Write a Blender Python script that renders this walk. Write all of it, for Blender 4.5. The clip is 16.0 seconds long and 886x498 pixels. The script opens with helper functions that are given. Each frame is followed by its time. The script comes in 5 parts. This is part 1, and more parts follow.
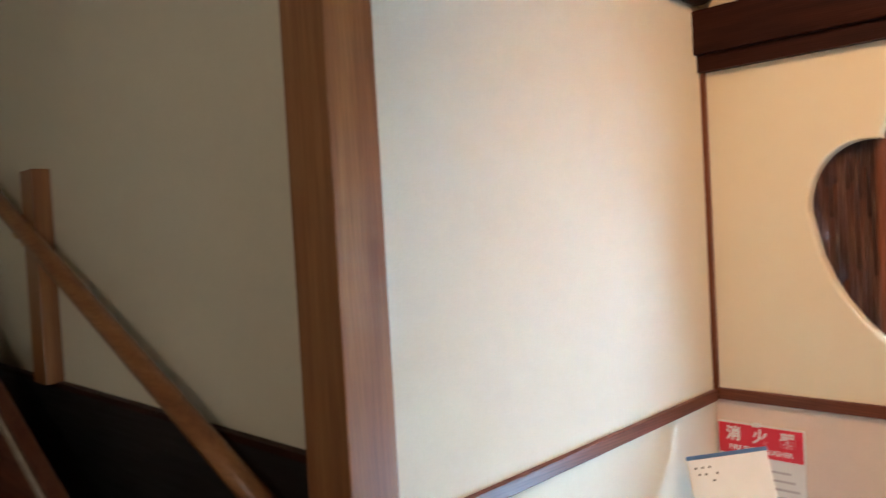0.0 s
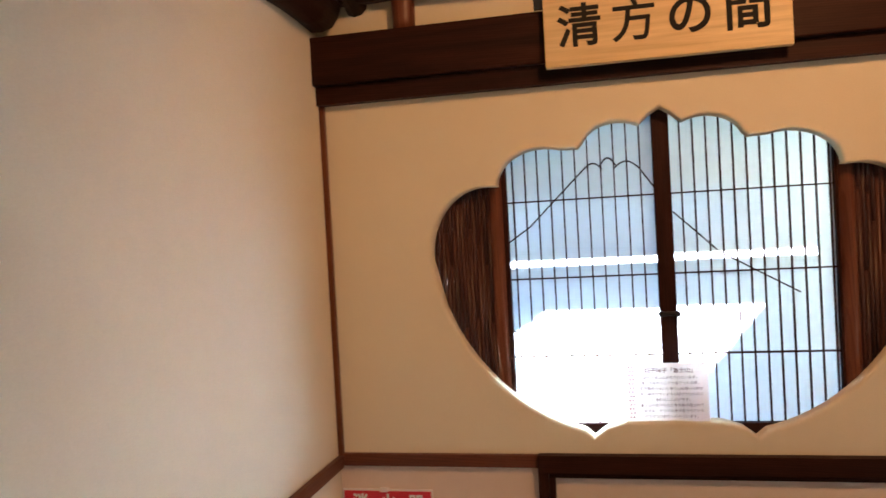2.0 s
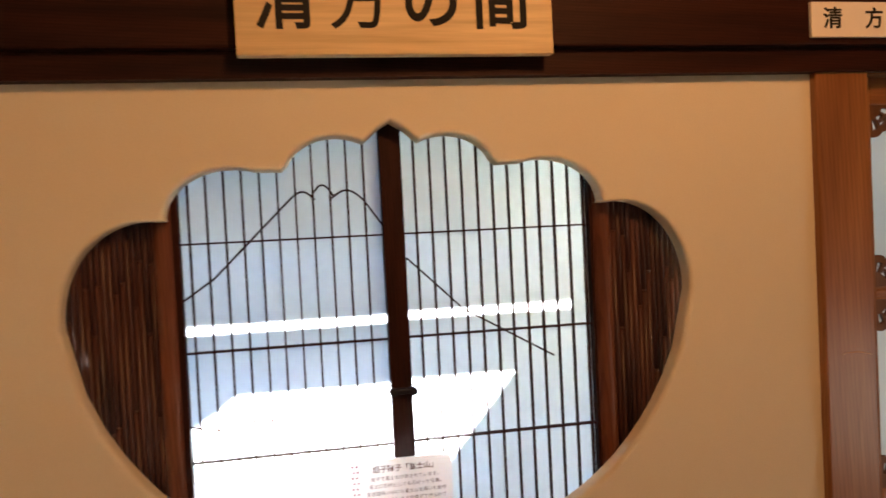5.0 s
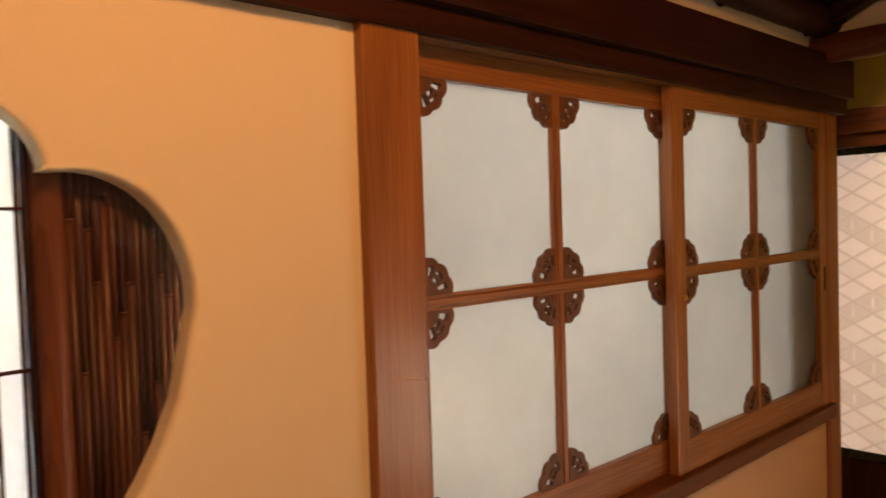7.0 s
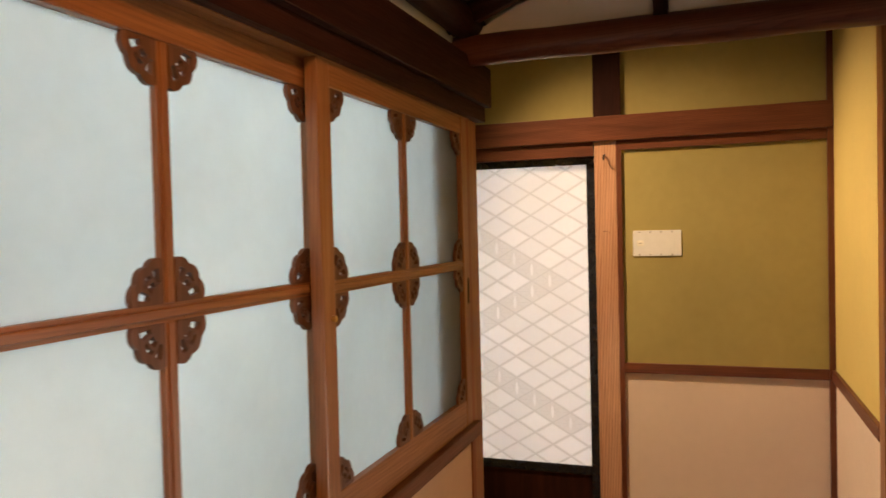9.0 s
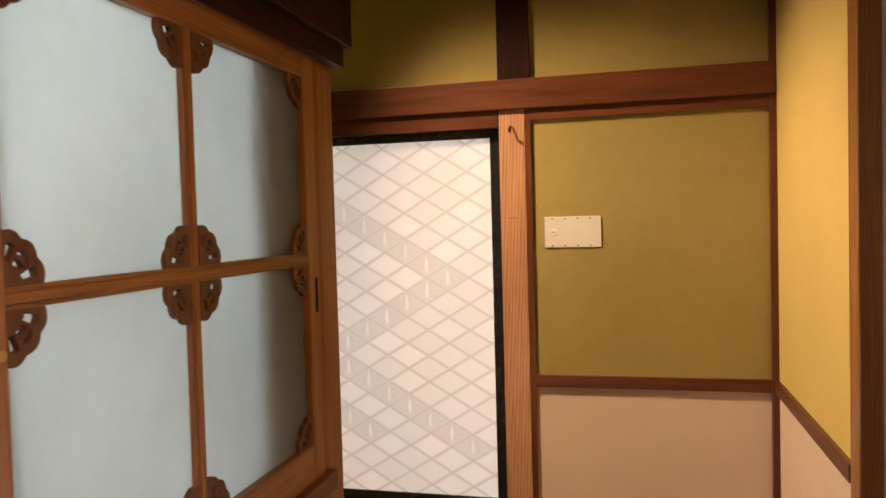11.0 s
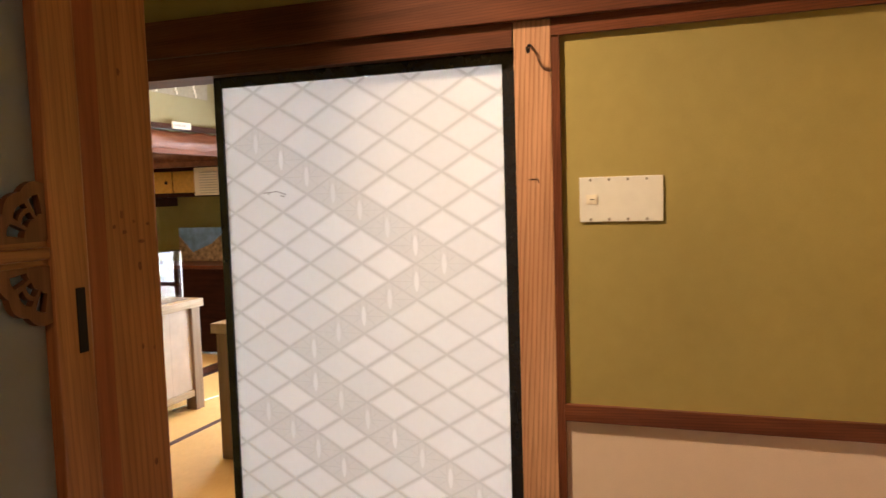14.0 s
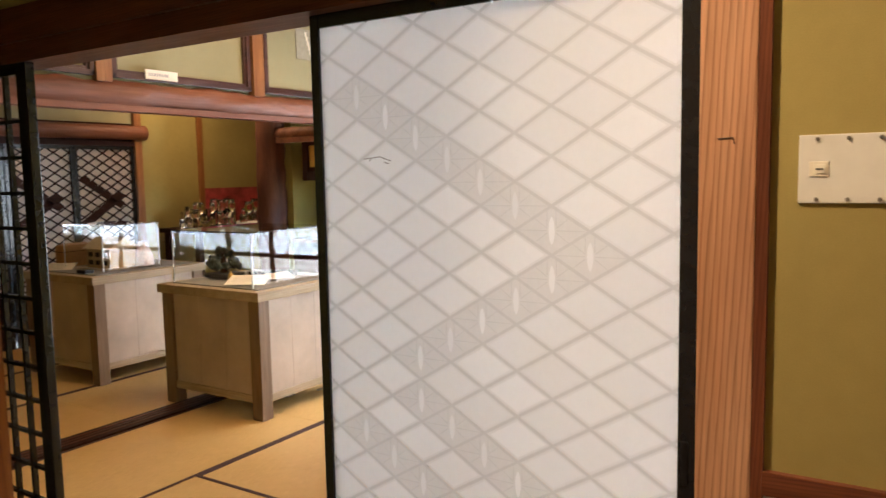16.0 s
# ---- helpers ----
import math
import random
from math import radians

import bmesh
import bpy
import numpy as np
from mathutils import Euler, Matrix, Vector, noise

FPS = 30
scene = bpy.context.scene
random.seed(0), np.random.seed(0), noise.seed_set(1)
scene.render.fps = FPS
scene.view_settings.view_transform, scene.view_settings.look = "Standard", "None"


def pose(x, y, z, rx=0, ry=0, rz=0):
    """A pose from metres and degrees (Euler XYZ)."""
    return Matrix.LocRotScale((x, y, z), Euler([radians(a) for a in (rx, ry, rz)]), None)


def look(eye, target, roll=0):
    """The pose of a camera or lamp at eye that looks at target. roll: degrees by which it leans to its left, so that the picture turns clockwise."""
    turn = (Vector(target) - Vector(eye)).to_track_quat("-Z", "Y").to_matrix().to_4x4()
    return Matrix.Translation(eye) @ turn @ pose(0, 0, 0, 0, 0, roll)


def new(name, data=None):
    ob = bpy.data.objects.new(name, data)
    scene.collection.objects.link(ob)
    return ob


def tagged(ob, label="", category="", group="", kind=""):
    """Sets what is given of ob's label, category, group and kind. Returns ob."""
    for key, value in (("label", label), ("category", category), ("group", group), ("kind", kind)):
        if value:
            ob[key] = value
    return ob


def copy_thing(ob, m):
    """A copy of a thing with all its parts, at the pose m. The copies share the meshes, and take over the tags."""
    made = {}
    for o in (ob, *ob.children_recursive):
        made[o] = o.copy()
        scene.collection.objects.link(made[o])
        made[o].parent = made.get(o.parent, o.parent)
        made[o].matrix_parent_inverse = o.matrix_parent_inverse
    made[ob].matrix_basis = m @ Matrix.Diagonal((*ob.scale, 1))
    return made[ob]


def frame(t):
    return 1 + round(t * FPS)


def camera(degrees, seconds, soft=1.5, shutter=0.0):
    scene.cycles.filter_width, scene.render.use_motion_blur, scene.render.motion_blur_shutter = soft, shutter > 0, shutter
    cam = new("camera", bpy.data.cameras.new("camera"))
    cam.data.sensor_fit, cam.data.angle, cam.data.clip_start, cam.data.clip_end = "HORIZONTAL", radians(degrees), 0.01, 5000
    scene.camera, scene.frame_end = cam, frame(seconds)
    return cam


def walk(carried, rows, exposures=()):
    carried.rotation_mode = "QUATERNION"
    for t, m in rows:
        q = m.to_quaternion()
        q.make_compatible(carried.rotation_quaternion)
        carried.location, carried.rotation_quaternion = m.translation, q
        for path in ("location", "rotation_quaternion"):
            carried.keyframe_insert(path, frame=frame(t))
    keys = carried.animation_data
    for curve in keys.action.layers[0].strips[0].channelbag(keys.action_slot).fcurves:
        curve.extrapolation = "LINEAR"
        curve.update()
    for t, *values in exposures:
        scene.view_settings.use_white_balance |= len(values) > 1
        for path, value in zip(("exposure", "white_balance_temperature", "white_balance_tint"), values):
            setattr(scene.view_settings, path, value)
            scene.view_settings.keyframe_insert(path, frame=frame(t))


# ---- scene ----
cam = camera(60.60, 16.0, shutter=0.35)
PATH = [
    (0, (0.5873, 0.5782, 1.4726), (-0.8116, 2.0061, 1.4093), -3.15),
    (0.5, (0.5156, 0.6360, 1.5122), (-0.6303, 2.2739, 1.4484), -3.26),
    (1, (0.4400, 0.6756, 1.5135), (-0.4563, 2.4626, 1.4565), -3.01),
    (1.5, (0.3892, 0.7146, 1.5081), (-0.2653, 2.6040, 1.4665), -3.01),
    (2, (0.3381, 0.7930, 1.5112), (-0.0905, 2.7462, 1.4760), -3.13),
    (2.5, (0.3013, 0.8930, 1.5400), (0.0071, 2.8712, 1.5233), -3.14),
    (3, (0.2568, 0.9545, 1.5546), (0.0546, 2.9442, 1.5508), -2.97),
    (3.2, (0.2427, 0.9752, 1.5597), (0.0953, 2.9697, 1.5586), -3.03),
    (5.5, (0.3224, 1.3873, 1.5893), (0.9219, 3.2936, 1.5089), -2.67),
    (6, (0.3600, 1.4984, 1.5649), (1.2483, 3.2888, 1.4924), -2.55),
    (6.5, (0.4692, 1.5835, 1.5495), (1.6334, 3.2081, 1.4767), -2.01),
    (7, (0.5857, 1.6591, 1.5498), (1.9503, 3.1194, 1.4767), -1.90),
    (7.5, (0.6634, 1.7402, 1.5378), (2.1951, 3.0245, 1.4731), -1.42),
    (8, (0.7206, 1.8077, 1.5352), (2.4104, 2.8762, 1.4810), -1.30),
    (8.5, (0.7763, 1.8566, 1.5285), (2.5886, 2.7012, 1.4817), -1.47),
    (9, (0.9040, 1.8781, 1.5210), (2.7879, 2.5474, 1.4668), -1.43),
    (9.5, (1.0698, 1.8908, 1.5185), (2.9856, 2.4624, 1.4623), -1.49),
    (10, (1.2116, 1.9044, 1.5006), (3.1402, 2.4310, 1.4449), -1.41),
    (12.5, (1.9456, 1.8854, 1.4760), (3.8908, 2.3410, 1.3831), -1.71),
    (13, (2.0866, 1.8959, 1.4663), (4.0220, 2.3877, 1.3557), -1.82),
    (13.5, (2.2492, 1.9029, 1.4693), (4.1710, 2.4412, 1.3403), -1.91),
    (14, (2.3442, 1.8923, 1.4676), (4.2235, 2.5598, 1.3164), -1.75),
    (14.5, (2.4522, 1.9158, 1.4587), (4.2807, 2.7036, 1.2689), -1.46),
    (15, (2.5958, 1.9925, 1.4511), (4.3923, 2.8473, 1.2454), -1.44),
    (15.5, (2.7335, 2.0239, 1.4421), (4.4937, 2.9506, 1.2353), -1.32),
    (16, (2.8586, 2.0180, 1.4415), (4.5351, 3.0905, 1.2439), -1.14),
]
EXPOSURES = [(0, 6.25, 4750, -1), (0.5, 6.05, 4800, 0), (1, 5.75, 5000, 2), (1.5, 5.5, 5350, 6), (2, 5.4, 5750, 9), (3, 5.28, 6050, 11), (5.5, 5.08, 6850, 15), (6.2, 4.98, 7600, 20), (7, 5.5, 8200, 24), (7.5, 5.72, 6700, 12), (8, 5.82, 5650, 4), (8.5, 5.8, 5950, 7), (9, 5.8, 6250, 9), (10, 5.85, 6500, 11), (13, 5.8, 6100, 10), (14, 5.8, 6050, 9), (16, 5.55, 5850, 7)]
walk(cam, [(t, look(eye, target, roll)) for t, eye, target, roll in PATH],
     EXPOSURES)

# ---- light ----
world = bpy.data.worlds.new("world")
scene.world = world
world.use_nodes = True
wn = world.node_tree
sky = wn.nodes.new("ShaderNodeTexSky")
sky.sky_type, sky.sun_disc = "NISHITA", False
SUN_EL, SUN_AZ = 36.0, -20.0           # height of the sun; its bearing from +y towards +x, degrees
sky.sun_elevation, sky.sun_rotation = radians(SUN_EL), radians(SUN_AZ)
wn.links.new(sky.outputs[0], wn.nodes["Background"].inputs[0])
wn.nodes["Background"].inputs[1].default_value = 0.16
sky.dust_density, sky.ozone_density = 0.5, 4.0


def lamp(name, kind, m, energy, color=(1, 1, 1), **more):
    data = bpy.data.lights.new(name, kind)
    data.energy, data.color = energy, color
    if "size" in more:
        data.shape, data.size, data.size_y = "RECTANGLE", more["size"], more.get("size_y", more["size"])
    if "angle" in more:
        data.angle = radians(more["angle"])
    if "radius" in more:
        data.shadow_soft_size = more["radius"]
    if "spot" in more:
        data.spot_size, data.spot_blend = radians(more["spot"]), 0.8
    ob = new(name, data)
    ob.matrix_world = m
    return ob


sun_way = Vector((math.sin(radians(SUN_AZ)) * math.cos(radians(SUN_EL)), math.cos(radians(SUN_AZ)) * math.cos(radians(SUN_EL)), math.sin(radians(SUN_EL))))
lamp("sun", "SUN", look(sun_way * 20, (0, 0, 0)), 5.0, (0.97, 0.98, 1.0), angle=0.5)

# ---- materials ----
MATS = {}


def nodes_of(name):
    m = bpy.data.materials.new(name)
    m.use_nodes = True
    t = m.node_tree
    return m, t, t.nodes["Principled BSDF"]


def ramp(t, fac, stops):
    r = t.nodes.new("ShaderNodeValToRGB")
    el = r.color_ramp.elements
    while len(el) < len(stops):
        el.new(0.5)
    for e, (p, c) in zip(el, stops):
        e.position, e.color = p, (*c, 1)
    t.links.new(fac, r.inputs[0])
    return r.outputs[0]


def noise_tex(t, scale, detail=4, stretch=(1, 1, 1), rough=0.55, distortion=0.0):
    co = t.nodes.new("ShaderNodeTexCoord")
    mp = t.nodes.new("ShaderNodeMapping")
    mp.inputs["Scale"].default_value = stretch
    n = t.nodes.new("ShaderNodeTexNoise")
    n.inputs["Scale"].default_value, n.inputs["Detail"].default_value = scale, detail
    n.inputs["Roughness"].default_value, n.inputs["Distortion"].default_value = rough, distortion
    t.links.new(co.outputs["Object"], mp.inputs[0])
    t.links.new(mp.outputs[0], n.inputs["Vector"])
    return n.outputs["Fac"]


def bump(t, bsdf, height, strength, distance=0.002):
    b = t.nodes.new("ShaderNodeBump")
    b.inputs["Strength"].default_value, b.inputs["Distance"].default_value = strength, distance
    t.links.new(height, b.inputs["Height"])
    t.links.new(b.outputs[0], bsdf.inputs["Normal"])


def mix(t, a, b, fac, kind="MIX"):
    n = t.nodes.new("ShaderNodeMix")
    n.data_type, n.blend_type = "RGBA", kind
    for v, s in ((fac, n.inputs[0]), (a, n.inputs[6]), (b, n.inputs[7])):
        if hasattr(v, "links"):
            t.links.new(v, s)
        else:
            s.default_value = v if isinstance(v, float) else (*v, 1)
    return n.outputs[2]


def plain(name, color, rough=0.6, metal=0.0, spread=0.12, scale=30, relief=0.05):
    """A near-plain surface with faint grain."""
    if name in MATS:
        return MATS[name]
    m, t, b = nodes_of(name)
    f = noise_tex(t, scale, 5)
    lo, hi = [c * (1 - spread) for c in color], [min(1, c * (1 + spread)) for c in color]
    t.links.new(ramp(t, f, [(0.3, lo), (0.7, hi)]), b.inputs["Base Color"])
    b.inputs["Roughness"].default_value, b.inputs["Metallic"].default_value = rough, metal
    bump(t, b, f, relief)
    MATS[name] = m
    return m


def plaster(name, color, stain=0.12, sand=0.25, rough=0.85, mottle=0.035):
    """Trowelled wall plaster: sandy relief, soft blotches, a few streaks."""
    if name in MATS:
        return MATS[name]
    m, t, b = nodes_of(name)
    fine = noise_tex(t, 420, 3, rough=0.7)
    mid = noise_tex(t, 26, 5)
    big = noise_tex(t, 2.1, 4)
    dark = [c * (1 - stain) for c in color]
    c1 = ramp(t, big, [(0.3, dark), (0.72, color)])
    c2 = ramp(t, mid, [(0.25, (1 - mottle,) * 3), (0.7, (1, 1, 1))])
    c3 = ramp(t, fine, [(0.3, (0.9, 0.9, 0.89)), (0.7, (1, 1, 1))])
    t.links.new(mix(t, mix(t, c1, c2, 1.0, "MULTIPLY"), c3, 1.0, "MULTIPLY"), b.inputs["Base Color"])
    b.inputs["Roughness"].default_value = rough
    b.inputs["Specular IOR Level"].default_value = 0.25
    h = mix(t, mid, fine, 0.9)
    bump(t, b, h, sand, 0.002)
    MATS[name] = m
    return m


def wood(name, light, dark, axis="z", rough=0.35, grain=55, coat=0.0, relief=0.15, knots=0.0, spec=0.4, figure=0.0):
    """Sawn timber with its grain along one axis."""
    key = name + "_" + axis
    if key in MATS:
        return MATS[key]
    m, t, b = nodes_of(key)
    k = "xyz".index(axis)
    st = [1.0, 1.0, 1.0]
    st[k] = 0.035
    fine = noise_tex(t, grain * 3, 4, st, 0.65)
    st2 = [1.0, 1.0, 1.0]
    st2[k] = 0.09
    band = noise_tex(t, grain * 0.35, 3, st2, 0.5, 0.6)
    big = noise_tex(t, 1.7, 3)
    mid = [(a + c) / 2 for a, c in zip(light, dark)]
    c1 = ramp(t, band, [(0.32, dark), (0.5, mid), (0.68, light)])
    c2 = ramp(t, fine, [(0.3, (0.72, 0.7, 0.68)), (0.65, (1, 1, 1))])
    c3 = ramp(t, big, [(0.3, (0.82, 0.8, 0.78)), (0.7, (1, 1, 1))])
    col = mix(t, mix(t, c1, c2, 1.0, "MULTIPLY"), c3, 1.0, "MULTIPLY")
    if figure:                                         # growth rings cut lengthwise
        co = t.nodes.new("ShaderNodeTexCoord")
        mp = t.nodes.new("ShaderNodeMapping")
        sf = [1.0, 1.0, 1.0]
        sf[k] = 0.05
        mp.inputs["Scale"].default_value = sf
        wv = t.nodes.new("ShaderNodeTexWave")
        wv.wave_type, wv.bands_direction, wv.wave_profile = "BANDS", "DIAGONAL", "SAW"
        wv.inputs["Scale"].default_value, wv.inputs["Distortion"].default_value = grain * 1.5, 3.5
        wv.inputs["Detail"].default_value, wv.inputs["Detail Scale"].default_value = 3.0, 0.7
        t.links.new(co.outputs["Object"], mp.inputs[0])
        t.links.new(mp.outputs[0], wv.inputs["Vector"])
        ring = ramp(t, wv.outputs["Fac"], [(0.55, (1, 1, 1)), (0.92, (1 - figure, 1 - figure * 1.15, 1 - figure * 1.25))])
        col = mix(t, col, ring, 1.0, "MULTIPLY")
    if knots:
        co = t.nodes.new("ShaderNodeTexCoord")
        mp = t.nodes.new("ShaderNodeMapping")
        sk = [9.0, 9.0, 9.0]
        sk[k] = 5.0
        mp.inputs["Scale"].default_value = sk
        v = t.nodes.new("ShaderNodeTexVoronoi")
        v.inputs["Scale"].default_value = 1.0
        t.links.new(co.outputs["Object"], mp.inputs[0])
        t.links.new(mp.outputs[0], v.inputs["Vector"])
        spot = ramp(t, v.outputs["Distance"], [(0.06, (0.18, 0.09, 0.04)), (0.13 + knots, (1, 1, 1))])
        col = mix(t, col, spot, 1.0, "MULTIPLY")
    t.links.new(col, b.inputs["Base Color"])
    r = ramp(t, fine, [(0.3, (rough + 0.12,) * 3), (0.7, (rough,) * 3)])
    t.links.new(r, b.inputs["Roughness"])
    b.inputs["Coat Weight"].default_value = coat
    b.inputs["Specular IOR Level"].default_value = spec
    b.inputs["Coat Roughness"].default_value = 0.2
    bump(t, b, fine, relief, 0.0012)
    MATS[key] = m
    return m


def see_through(name, color, rough=0.0, ior=1.45):
    m, t, b = nodes_of(name)
    b.inputs["Base Color"].default_value = (*color, 1)
    b.inputs["Transmission Weight"].default_value, b.inputs["Roughness"].default_value, b.inputs["IOR"].default_value = 1.0, rough, ior
    MATS[name] = m
    return m


def paper(name, color, through_part=0.6, gloss=0.05, rough=0.35, fibre=0.06, blotch=0.04, uneven=0.0):
    """Thin sheet that lets light through softly: washi or frosted pane."""
    m, t, b = nodes_of(name)
    t.nodes.remove(b)
    f = noise_tex(t, 60, 6, rough=0.7)
    col = ramp(t, f, [(0.3, [c * (1 - fibre) for c in color]), (0.7, color)])
    col = mix(t, col, ramp(t, noise_tex(t, 3.2, 4, rough=0.6), [(0.32, [1 - blotch] * 3), (0.68, (1, 1, 1))]), 1.0, "MULTIPLY")
    if uneven:                                         # each sheet a little different
        info = t.nodes.new("ShaderNodeObjectInfo")
        col = mix(t, col, ramp(t, info.outputs["Random"], [(0.0, (1 - uneven,) * 3), (1.0, (1, 1, 1))]), 1.0, "MULTIPLY")
    d, tr, gl = (t.nodes.new("ShaderNodeBsdf" + k) for k in ("Diffuse", "Translucent", "Glossy"))
    t.links.new(col, d.inputs[0])
    t.links.new(col, tr.inputs[0])
    gl.inputs["Roughness"].default_value = rough
    m1, m2 = t.nodes.new("ShaderNodeMixShader"), t.nodes.new("ShaderNodeMixShader")
    m1.inputs[0].default_value, m2.inputs[0].default_value = through_part, gloss
    t.links.new(d.outputs[0], m1.inputs[1])
    t.links.new(tr.outputs[0], m1.inputs[2])
    t.links.new(m1.outputs[0], m2.inputs[1])
    t.links.new(gl.outputs[0], m2.inputs[2])
    t.links.new(m2.outputs[0], t.nodes["Material Output"].inputs[0])
    MATS[name] = m
    return m


def glow(name, color, strength):
    m, t, b = nodes_of(name)
    b.inputs["Base Color"].default_value = (*color, 1)
    b.inputs["Emission Color"].default_value = (*color, 1)
    b.inputs["Emission Strength"].default_value = strength
    MATS[name] = m
    return m


CREAM = plaster("cream_plaster", (0.75, 0.675, 0.52), 0.025, 0.18, mottle=0.015)
OLIVE = plaster("olive_plaster", (0.39, 0.315, 0.110), 0.18, 0.35, mottle=0.07)
DADO = plaster("dado_plaster", (0.74, 0.60, 0.50), 0.08, 0.2)
OCHRE = plaster("ochre_plaster", (0.66, 0.52, 0.18), 0.10)


def dark_wood(a):
    return wood("dark_red_timber", (0.046, 0.0135, 0.0075), (0.023, 0.007, 0.0045), a, 0.45, 80, spec=0.12, figure=0.3)


def mid_wood(a):
    return wood("red_brown_timber", (0.20, 0.066, 0.030), (0.11, 0.034, 0.016), a, 0.36, 60, 0.1, spec=0.25, figure=0.25)


def amber_wood(a):
    return wood("amber_timber", (0.40, 0.176, 0.056), (0.26, 0.099, 0.030), a, 0.34, 50, 0.28, figure=0.16)


def pine_wood(a):
    return wood("pine_timber", (0.72, 0.43, 0.27), (0.52, 0.26, 0.14), a, 0.3, 36, 0.6, figure=0.34)


def knotty_wood(a):
    return wood("knotty_pine", (0.43, 0.19, 0.062), (0.30, 0.12, 0.037), a, 0.4, 40, 0.2, figure=0.2)


def pale_wood(a):
    return wood("pale_ash_timber", (0.62, 0.52, 0.40), (0.46, 0.37, 0.27), a, 0.5, 45)


# ---- building helpers ----
def box(bm, x0, x1, y0, y1, z0, z1, bevel=0.0):
    r = bmesh.ops.create_cube(bm, size=1.0)
    vs = r["verts"]
    c, s = Vector(((x0 + x1) / 2, (y0 + y1) / 2, (z0 + z1) / 2)), (abs(x1 - x0), abs(y1 - y0), abs(z1 - z0))
    for v in vs:
        v.co = Vector((v.co.x * s[0], v.co.y * s[1], v.co.z * s[2])) + c
    if bevel:
        es = list({e for v in vs for e in v.link_edges})
        bmesh.ops.bevel(bm, geom=es, offset=min(bevel, min(s) * 0.4), segments=2, affect="EDGES", profile=0.6)
    return bm


def rod(bm, a, b, r0, r1=None, n=12, wobble=0.0, steps=1, seed=0):
    """A round bar from a to b, tapered, uneven if wobble is given."""
    a, b = Vector(a), Vector(b)
    r1 = r0 if r1 is None else r1
    w = (b - a).normalized()
    u = w.orthogonal().normalized()
    v = w.cross(u)
    rings = []
    for i in range(steps + 1):
        f = i / steps
        p, r = a.lerp(b, f), r0 + (r1 - r0) * f
        ring = []
        for k in range(n):
            th = 2 * math.pi * k / n
            d = u * math.cos(th) + v * math.sin(th)
            rr = r * (1 + wobble * noise.noise(Vector((f * (b - a).length * 6 + seed, d.x * 1.3, d.y * 1.3 + d.z * 1.3))))
            ring.append(bm.verts.new(p + d * rr))
        rings.append(ring)
    for r_a, r_b in zip(rings, rings[1:]):
        for k in range(n):
            fc = bm.faces.new((r_a[k], r_a[(k + 1) % n], r_b[(k + 1) % n], r_b[k]))
            fc.smooth = True
    bm.faces.new(rings[0][::-1])
    bm.faces.new(rings[-1])
    return bm


def tube(bm, pts, r, n=6):
    """A thin bent bar through points, in one skin."""
    pts = [Vector(p) for p in pts]
    rings = []
    for i, p in enumerate(pts):
        w = (pts[min(i + 1, len(pts) - 1)] - pts[max(i - 1, 0)]).normalized()
        u = w.cross(Vector((0.31, 0.87, 0.21))).normalized()
        v = w.cross(u)
        rings.append([bm.verts.new(p + (u * math.cos(6.28319 * k / n) + v * math.sin(6.28319 * k / n)) * r) for k in range(n)])
    for ra, rb in zip(rings, rings[1:]):
        for k in range(n):
            bm.faces.new((ra[k], ra[(k + 1) % n], rb[(k + 1) % n], rb[k]))
    bm.faces.new(rings[0][::-1])
    bm.faces.new(rings[-1])
    return bm


def prism(bm, loop, plane, lo, hi):
    """Extrude a closed outline lying in plane 'xz' (along y), 'yz' (along x) or 'xy' (along z) from lo to hi."""
    def at(p, d):
        return {"xz": (p[0], d, p[1]), "yz": (d, p[0], p[1]), "xy": (p[0], p[1], d)}[plane]
    va, vb = [bm.verts.new(at(p, lo)) for p in loop], [bm.verts.new(at(p, hi)) for p in loop]
    n = len(loop)
    for i in range(n):
        bm.faces.new((va[i], va[(i + 1) % n], vb[(i + 1) % n], vb[i]))
    bm.faces.new(va[::-1])
    bm.faces.new(vb)
    bmesh.ops.recalc_face_normals(bm, faces=bm.faces[:])
    return bm


def mesh_of(name, bm, material):
    me = bpy.data.meshes.new(name)
    bmesh.ops.recalc_face_normals(bm, faces=bm.faces[:])
    bm.to_mesh(me)
    bm.free()
    if material:
        me.materials.append(material)
    return me


def solo(name, bm, material, label, category, kind="", group=""):
    """A thing made of one mesh, given in world places."""
    return tagged(new(name, mesh_of(name, bm, material)), label, category, group, kind)


def thing(name, at, label, category, kind="", group=""):
    """An Empty at a thing's base; its parts hang under it."""
    ob = new(name)
    ob.empty_display_size = 0.05
    ob.matrix_world = Matrix.Translation(at)
    return tagged(ob, label, category, group, kind)


def part(name, bm, material, parent, label=""):
    """One mesh under a thing or a part; places given in the world."""
    ob = new(name, mesh_of(name, bm, material) if isinstance(bm, bmesh.types.BMesh) else bm)
    ob.parent = parent
    root = parent
    base = Matrix.Identity(4)
    while root:
        base = base @ Matrix.Translation(root.location) if not root.parent else base
        root = root.parent
    if not parent.parent:
        ob.matrix_parent_inverse = base.inverted()
    return tagged(ob, label)


def B(*a, **k):
    return box(bmesh.new(), *a, **k)

# ---- structure ----
WX0, WX1, YN, XE, YS = -0.335, 4.2, 2.55, 4.2, 1.43    # west wall, east end, north wall, east wall, south wall of the passage
CX = 0.461                                               # the window's middle


